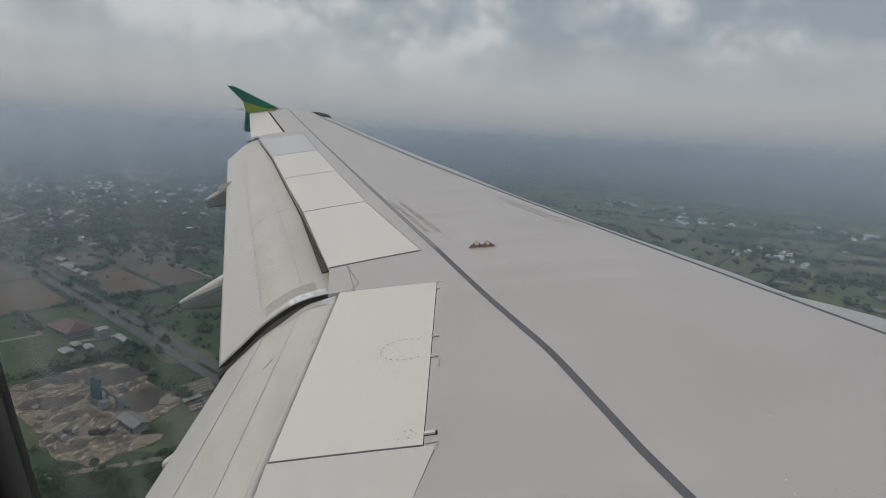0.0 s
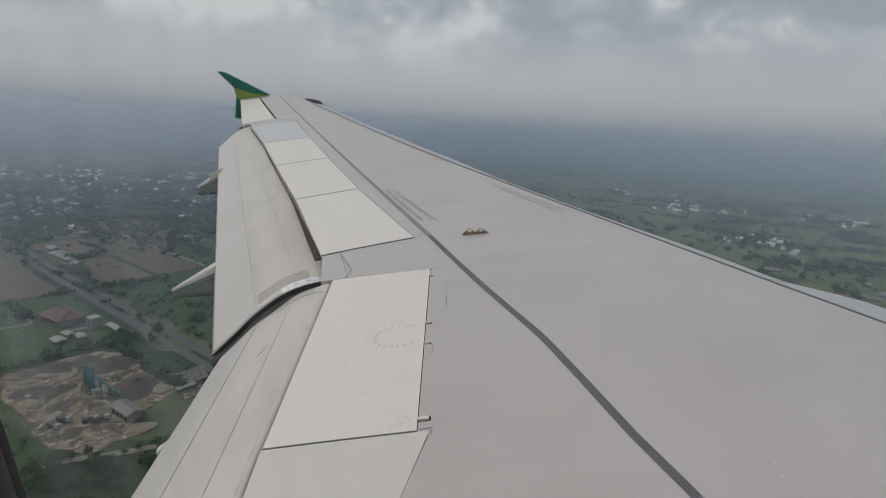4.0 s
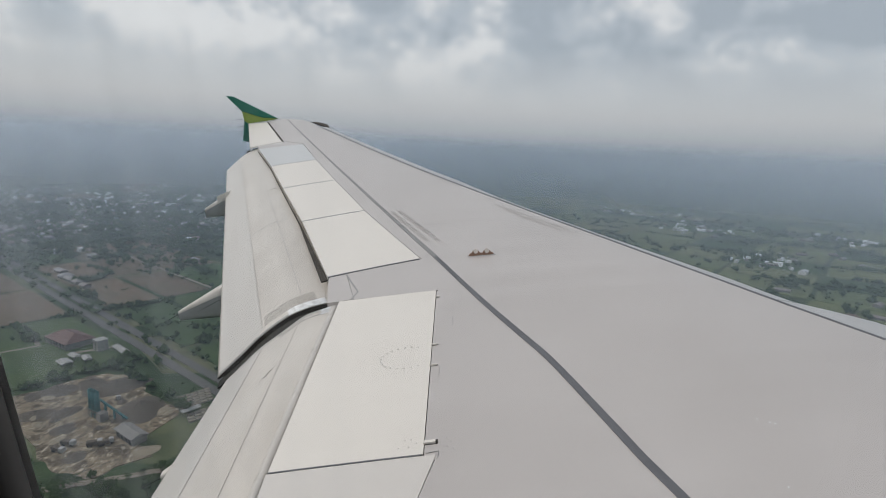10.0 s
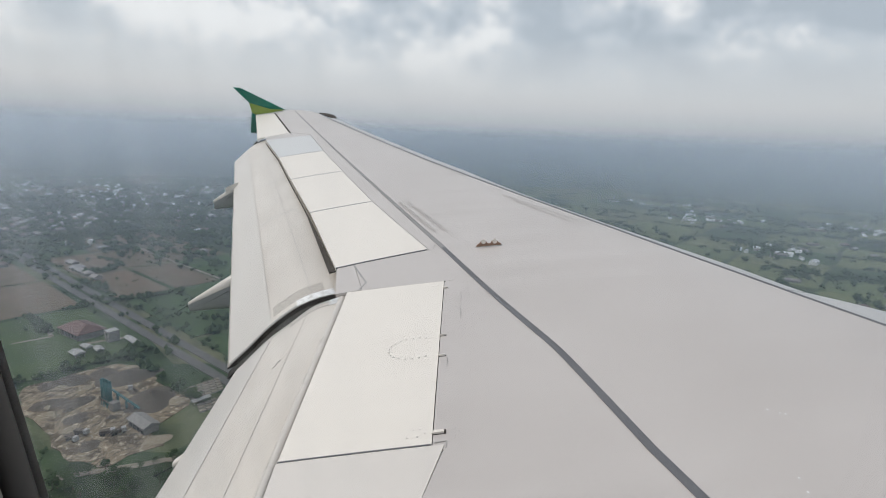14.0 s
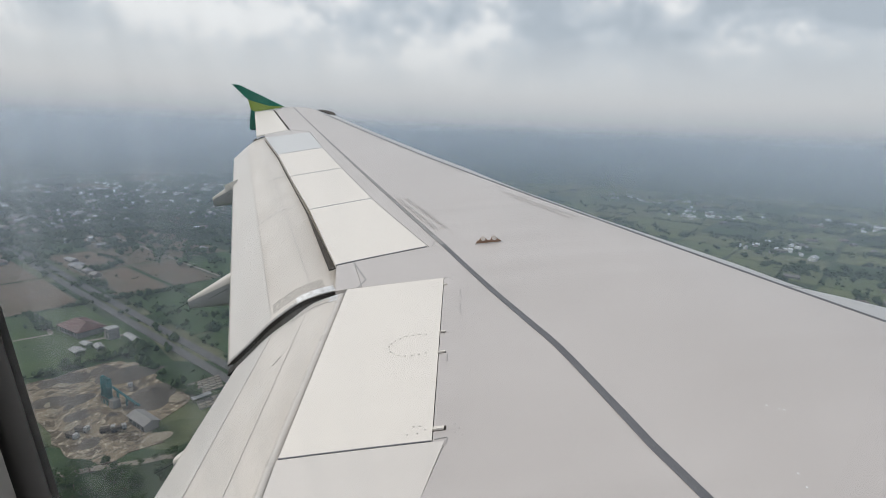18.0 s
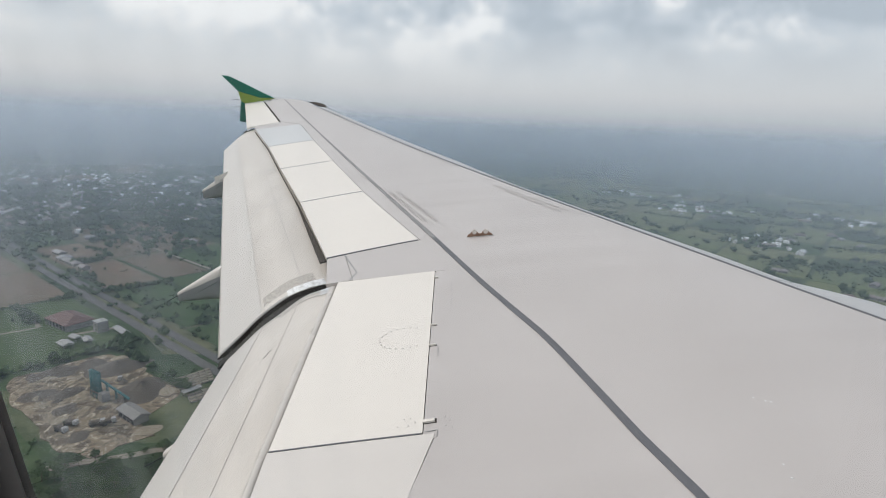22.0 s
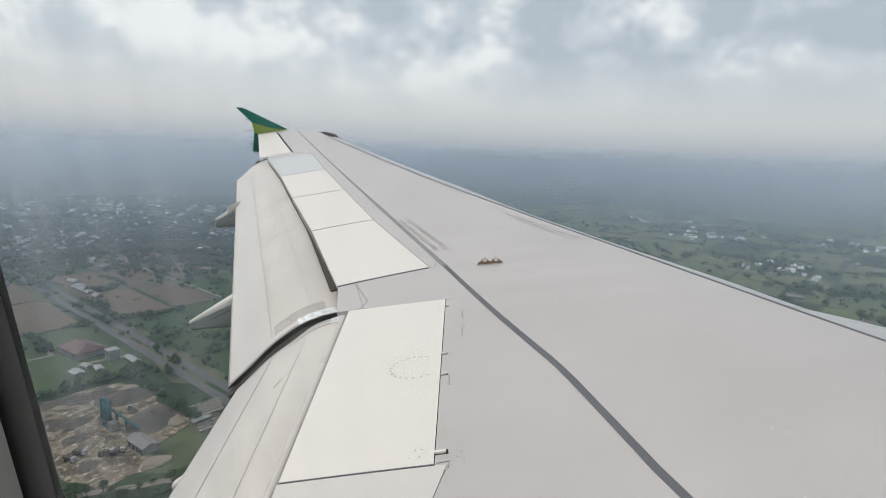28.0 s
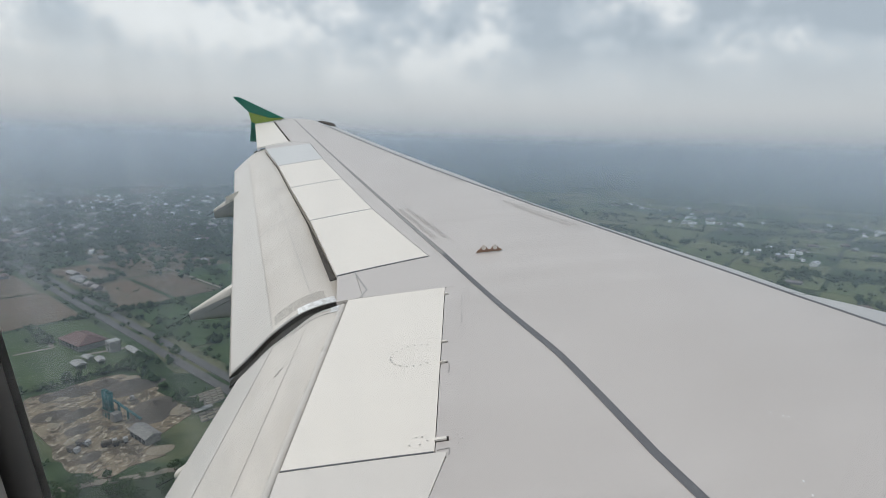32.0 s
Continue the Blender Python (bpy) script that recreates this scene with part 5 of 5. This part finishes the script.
plots_h = []
clusters = [(-610, 70, 70, 50, 26), (-700, 190, 90, 70, 34), (-560, 300, 90, 60, 26), (-760, -40, 80, 26, 16), (-330, 26, 60, 8, 5), (-420, -30, 60, 12, 6), (230, 520, 200, 60, 14), (620, 640, 160, 60, 12)]
for u, w, su, sw, n_h in clusters:
    placed = []
    tries = 0
    while len(placed) < n_h and tries < 900:
        tries += 1
        pu, pw_ = u + rng.uniform(-su, su), w + rng.uniform(-sw, sw)
        p = plan(pu, pw_)
        if abs(pw_) < 19 or not in_view(p, 1500, 190) or any((p - q).length < 15 for q in placed) or any((p - q[0]).length < 15 for q in plots_h):
            continue
        placed.append(p)
        plots_h.append((p, rng.choice((0, 0, 0, 90)) + rng.uniform(-8, 8)))
for i in range(46):
    a, r = radians(rng.choice((rng.uniform(-42, -15), rng.uniform(8, 42)))), rng.uniform(640, 1500)
    p = Vector((math.sin(a) * r, math.cos(a) * r, 0))
    if all((p - q[0]).length > 18 for q in plots_h) and not on_road(p):
        plots_h.append((p, rng.uniform(0, 90)))
heads = [house(9, 6.5, 3.0, 2.0, False), house(12, 8, 3.2, 2.4, True), house(16, 7, 3.0, 1.6, False), house(8, 7, 3.2, 2.6, True)]
turn0 = math.degrees(math.atan2(E1.y, E1.x))
for i, (p, turn) in enumerate(plots_h):
    m = Matrix.Translation(p) @ Matrix.Rotation(radians(turn0 + turn), 4, "Z")
    if i < len(heads):
        heads[i].matrix_world = m
    else:
        copy_thing(heads[i % len(heads)], m)

# far towns: roofs too many and too small to count
tv, tf = [], []
town_rng = random.Random(77)
for cu, cr, sa, sr, n_b in ((-35, 1060, 4, 100, 40), (-28, 1300, 6, 190, 110), (-36, 1550, 5, 180, 90), (-24, 1850, 5, 110, 130), (-31, 2300, 6, 160, 130), (33, 950, 1.6, 40, 22), (27, 1250, 2.2, 40, 30), (38, 1350, 2, 60, 30), (21, 1500, 2.5, 50, 36), (32, 1800, 3, 70, 40), (20, 2200, 6, 120, 46), (38, 2500, 5, 200, 40), (10, 2900, 10, 500, 50), (33, 3400, 10, 500, 60)):
    for k in range(n_b):
        a, r = radians(town_rng.gauss(cu, sa)), max(800, town_rng.gauss(cr, sr))
        c = Vector((math.sin(a) * r, math.cos(a) * r, 0))
        l, w, h = town_rng.uniform(2.5, 5), town_rng.uniform(1.8, 3.2), town_rng.uniform(2.5, 4.5)
        if town_rng.random() < 0.06:
            l, w = l * 2.6, w * 1.8
        d = radians(turn0 + town_rng.choice((0, 90)) + town_rng.uniform(-10, 10))
        ex, ey = Vector((math.cos(d), math.sin(d), 0)) * l, Vector((-math.sin(d), math.cos(d), 0)) * w
        b = len(tv)
        tv += [c - ex - ey, c + ex - ey, c + ex + ey, c - ex + ey]
        tv += [p + Vector((0, 0, h)) for p in tv[b:b + 4]] + [c - ex + Vector((0, 0, h + w * 0.35)), c + ex + Vector((0, 0, h + w * 0.35))]
        tf += [tuple(b + i for i in f) for f in ((0, 1, 5, 4), (1, 2, 6, 5), (2, 3, 7, 6), (3, 0, 4, 7), (4, 5, 9, 8), (6, 7, 8, 9), (4, 8, 7), (5, 6, 9))]


def town_mat():
    k = Mat("town_roofs_and_walls")
    f = k.n("ShaderNodeNewGeometry").outputs["Random Per Island"]
    # near-white end: white roofs, and sun glints put into the colour
    return k.surface(k.ramp(f, [(0.0, (0.26, 0.21, 0.18)), (0.3, (0.40, 0.39, 0.38)), (0.55, (0.64, 0.64, 0.63)), (0.70, (0.90, 0.90, 0.90))]), 0.25, 0.0, None, 0.6)


tagged(mesh_object("far_town", tv, tf, town_mat()), "pale roofs of distant towns on the plain", "town", kind="stuff")


# ---- the hall by the road, its sheds, and the concrete works ----
def box(name, l, w, z0, z1, material, parent, cx=0.0, cy=0.0, label=""):
    v = [(cx + sx * l / 2, cy + sy * w / 2, z) for z in (z0, z1) for sx, sy in ((-1, -1), (1, -1), (1, 1), (-1, 1))]
    return mesh_object(name, v, [(3, 2, 1, 0), (4, 5, 6, 7), (0, 1, 5, 4), (1, 2, 6, 5), (2, 3, 7, 6), (3, 0, 4, 7)], material, parent, label)


def hip_roof(name, l, w, z, rise, material, parent, cx=0.0, cy=0.0, ridge=0.5):
    x, y = l / 2, w / 2
    r = x * ridge
    up = [(cx - x, cy - y, z), (cx + x, cy - y, z), (cx + x, cy + y, z), (cx - x, cy + y, z), (cx - r, cy, z + rise), (cx + r, cy, z + rise)]
    lowr = [(a, b, c - 0.3) for a, b, c in up]
    return mesh_object(name, up + lowr, [(0, 1, 5, 4), (2, 3, 4, 5), (1, 2, 5), (3, 0, 4), (7, 6, 10, 11), (9, 8, 11, 10), (8, 7, 11), (6, 9, 10), (0, 6, 7, 1), (1, 7, 8, 2), (2, 8, 9, 3), (3, 9, 6, 0)], material, parent)


def stand(ob, p, turn):
    ob.matrix_world = Matrix.Translation(p) @ Matrix.Rotation(radians(turn0 + turn), 4, "Z")
    return ob


hall = stand(tagged(new("hall"), "large hall with a faded red hipped roof beside the road", "building"), plan(-125, -36), 8)
box("wall", 26, 17, 0, 5.0, M_wall, hall)
hip_roof("roof", 29, 20, 5.0, 4.2, M_redroof, hall)
for k in range(7):
    box("column", 0.5, 0.5, 0, 4.7, M_wall, hall, -13 + k * 4.33, -9.4)
for k in range(5):
    box("window", 2.6, 0.12, 1.2, 3.6, M_dark, hall, -10 + k * 5, -8.54)
annex = stand(tagged(new("annex"), "pale two-storey block next to the hall", "building"), plan(-98, -26), 4)
box("wall", 7, 7, 0, 7.5, M_wall, annex)
box("parapet", 7.4, 7.4, 7.5, 8.0, M_tin, annex)
for k in range(2):
    box("window", 1.6, 0.12, 1.2 + k * 3.4, 2.8 + k * 3.4, M_dark, annex, 0.5, -3.54)
for u, w, l, d, h, turn in ((-80, -19, 22, 4.0, 3.0, 0), (-92, -44, 7, 4, 2.8, 10), (-82, -40, 8, 4, 2.8, -6), (-84, -52, 9, 6, 3.0, 5)):
    shed = stand(tagged(new("shed"), "low open shed with a pale tin roof", "shed", "sheds by the road"), plan(u, w), turn)
    for sx in (-1, 1):
        for sy in (-1, 1):
            box("post", 0.3, 0.3, 0, h, M_wall, shed, sx * (l / 2 - 0.4), sy * (d / 2 - 0.4))
    hip_roof("roof", l + 1, d + 1, h + 0.3, 1.0, M_tin, shed, 0, 0, 0.98)


# the concrete works: bare yard, gravel heaps, silo towers, trucks
YARD = Vector((-177.5, 274.1, 0))


def yard(x, y, z=0.0):
    return YARD + E1 * x + E2 * y + Vector((0, 0, z))


edge = []
for k in range(90):
    t = 2 * math.pi * k / 90
    x, y = 57 * math.copysign(abs(math.cos(t)) ** 0.45, math.cos(t)), 31 * math.copysign(abs(math.sin(t)) ** 0.45, math.sin(t))
    x, y = x + 7.0 * noise.noise((x * 0.07, y * 0.07, 1.0)), y + 6.0 * noise.noise((x * 0.07, y * 0.07, 7.0))
    if x > 28 and y > 4:                                  # a green corner bites into the yard
        y = 4 + (y - 4) * max(0.0, 1 - (x - 28) / 12)
    edge.append(yard(x, y, 0.3))
n = len(edge)
tagged(mesh_object("yard", edge + [p - Vector((0, 0, 0.35)) for p in edge], [tuple(range(n))] + [((k + 1) % n, k, n + k, n + (k + 1) % n) for k in range(n)], M_sand), "bare sandy yard of the concrete works", "yard", kind="structure")


def heap(x, y, r, h, seed):
    q, verts, faces = random.Random(seed), [], []
    for i in range(9):
        s = i / 8
        for k in range(24):
            t = 2 * math.pi * k / 24
            rr = r * s * (1 + 0.22 * noise.noise((math.cos(t) * 1.3, math.sin(t) * 1.3, seed)))
            verts.append((rr * math.cos(t) * 1.5, rr * math.sin(t), h * (1 - s) ** 1.1 * (1 + 0.25 * noise.noise((rr * 0.4, t, seed + 5.0))) - (0.05 if i == 8 else 0)))
    for i in range(8):
        faces += [(i * 24 + k, (i + 1) * 24 + k, (i + 1) * 24 + (k + 1) % 24, i * 24 + (k + 1) % 24) for k in range(24)]
    ob = mesh_object("gravel_heap", verts, faces, M_heap, None, "", True)
    ob.matrix_world = Matrix.Translation(yard(x, y, 0.3)) @ Matrix.Rotation(q.uniform(0, 3), 4, "Z")
    return tagged(ob, "heap of dark crushed stone in the yard", "gravel heap", "heaps in the yard")


for i, (x, y, r, h) in enumerate(((-47, -4, 8.0, 4.0), (-30, 22, 12.0, 4.6), (9, 19, 11.5, 5.6), (-44, 14, 7, 3.0), (-16, -9, 6.0, 3.0), (-24, -20, 6.5, 2.4), (2, -16, 4.5, 1.8), (34, -20, 4.0, 1.6))):
    heap(x, y, r, h, i + 3)


def cylinder(name, p, r0, r1, z0, z1, material, parent, sides=16):
    verts = [(p[0] + r * math.cos(2 * math.pi * k / sides), p[1] + r * math.sin(2 * math.pi * k / sides), z) for r, z in ((r0, z0), (r1, z1)) for k in range(sides)]
    faces = [(k, (k + 1) % sides, sides + (k + 1) % sides, sides + k) for k in range(sides)]
    smooth = list(range(sides))
    faces += [tuple(range(sides))[::-1], tuple(range(sides, 2 * sides))]
    return mesh_object(name, verts, faces, material, parent, "", smooth)


def silo_tower(x, y, turn):
    t = stand(tagged(new("silo_tower"), "cluster of tall blue green cement silos on legs", "silo", "silos of the works"), yard(x, y, 0.3), turn)
    for k in range(3):
        cx = (k - 1) * 2.9
        s = cylinder("silo", (cx, 0), 1.3, 1.3, 5.0, 15.0, M_silo, t)
        cylinder("hopper", (cx, 0), 0.3, 1.3, 2.6, 5.0, M_silo, s)
        cylinder("silo_cap", (cx, 0), 1.35, 0.4, 15.0, 15.8, M_silo, s)
        for sx in (-1, 1):
            for sy in (-1, 1):
                box("leg", 0.26, 0.26, 0, 5.6, M_silo, t, cx + sx * 1.0, sy * 1.0)
    box("platform", 9.4, 3.2, 3.9, 4.1, M_heap, t)
    box("mixer_house", 4.0, 4.0, 0, 4.5, M_wall, t, 6.2, 0.5)
    return t


silo_tower(0, 0, 8)
for x, y, turn in ((23, -24, 20), (29, -11, 65), (-14, 17, -20), (20, -19, 35), (32, -7, 80)):
    truck = stand(tagged(new("truck"), "dusty tipper truck parked in the yard", "truck", "trucks in the yard"), yard(x, y, 0.3), turn)
    box("cab", 1.9, 2.3, 0.7, 2.8, M_tin, truck, 2.9)
    box("bed", 4.4, 2.4, 1.1, 2.5, M_heap, truck, -0.6)
    box("chassis", 6.4, 0.9, 0.6, 1.1, M_dark, truck, 0.3)
    for wx in (-2.0, -0.8, 2.7):
        for sy in (-1, 1):
            vv = [(wx + 0.5 * math.cos(t), sy * 1.05 + d, 0.5 + 0.5 * math.sin(t)) for d in (-0.15, 0.15) for t in (2 * math.pi * k / 12 for k in range(12))]
            mesh_object("wheel", vv, [(k, (k + 1) % 12, 12 + (k + 1) % 12, 12 + k) for k in range(12)] + [tuple(range(12))[::-1], tuple(range(12, 24))], M_dark, truck)

# low scrub on the rough plots
wv, wf = [], []
for k in range(1500):
    a, r = radians(rng.choice((rng.uniform(-48, -16), rng.uniform(-48, -16), rng.uniform(15, 48)))), 180 + 620 * rng.random() ** 1.4
    p = Vector((math.sin(a) * r, math.cos(a) * r, 0.1))
    if noise.noise((p.x * 0.012, p.y * 0.012, 2.0)) > 0.12 and not on_road(p) and not in_yard(p):
        clump_tree(p, rng.uniform(0.9, 2.6), rng)
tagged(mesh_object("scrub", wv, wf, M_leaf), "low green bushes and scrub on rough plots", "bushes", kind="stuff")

# rows of pale slabs laid out to dry beside the yard
slab0 = None
for i in range(8):
    for j in range(5):
        p = yard(10 + i * 3.4 + (6.0 if i > 4 else 0.0), 37 - (i - 3) * 1.2 + j * 3.9, 0.25)
        m = Matrix.Translation(p) @ Matrix.Rotation(radians(turn0), 4, "Z")
        if slab0 is None:
            slab0 = tagged(new("slab_stack"), "stack of pale concrete slabs laid out to dry", "slab stack", "slabs by the yard")
            box("slab", 2.5, 3.2, 0.0, 0.35, M_tin, slab0)
            box("slab", 2.3, 3.0, 0.37, 0.65, M_dirt, slab0)
            slab0.matrix_world = m
        else:
            copy_thing(slab0, m)

# works shed with a grey roof, a white lean-to by the slabs, and pale spoil tipped at the yard's edge
works = stand(tagged(new("works_shed"), "long grey-roofed shed in the works yard", "shed"), yard(35, 4, 0.3), 4)
box("wall", 16, 7.0, 0, 3.8, M_wall, works)
hip_roof("roof", 17.5, 8.6, 3.8, 1.7, M_greyroof, works, 0, 0, 0.98)
for k in range(4):
    box("door", 2.8, 0.12, 0, 2.9, M_dark, works, -5.7 + k * 3.8, -3.56)
lean = stand(tagged(new("lean_to"), "low white-roofed lean-to beside the slab stacks", "shed"), yard(31, 36, 0.2), 92)
for sx in (-1, 1):
    for sy in (-1, 1):
        box("post", 0.25, 0.25, 0, 2.6, M_wall, lean, sx * 4.6, sy * 1.3)
hip_roof("roof", 10.5, 3.6, 2.8, 0.5, M_tin, lean, 0, 0, 0.98)
for x, y, r, h, seed in ((51, 4, 4.5, 1.2, 21), (18, 27, 5.0, 0.9, 22), (-40, 29, 5.0, 1.0, 23)):
    spoil = heap(x, y, r, h, seed)
    spoil.data.materials[0] = M_spoil
    tagged(spoil, "low heap of pale sandy spoil in the yard")
# conveyor beside the silos and small tipped loads over the yard
conveyor = stand(tagged(new("conveyor"), "inclined blue green conveyor feeding the silos", "conveyor"), yard(9, 6, 0.3), 28)
v = [(sx, sy * 0.6, z + dz) for sx, z in ((-8.0, 9.5), (8.0, 0.8)) for sy in (-1, 1) for dz in (0.0, 0.7)]
mesh_object("belt", v, [(0, 1, 3, 2), (4, 6, 7, 5), (0, 4, 5, 1), (2, 3, 7, 6), (1, 5, 7, 3), (0, 2, 6, 4)], M_silo, conveyor)
for k in range(3):
    box("leg", 0.25, 1.4, 0, 7.8 - 2.9 * k, M_silo, conveyor, -5.0 + 5.2 * k)
load_rng = random.Random(11)
for k in range(26):
    x, y = load_rng.uniform(-50, 46), load_rng.uniform(-26, 24)
    if abs(x) < 9 and abs(y) < 6 or (20 < x and y > -3):
        continue
    lump = heap(x, y, load_rng.uniform(1.4, 3.2), load_rng.uniform(0.6, 1.6), 40 + k)
    if load_rng.random() < 0.4:
        lump.data.materials[0] = M_spoil
        tagged(lump, "small pale load of sand tipped in the yard")
    else:
        tagged(lump, "small dark load of gravel tipped in the yard")
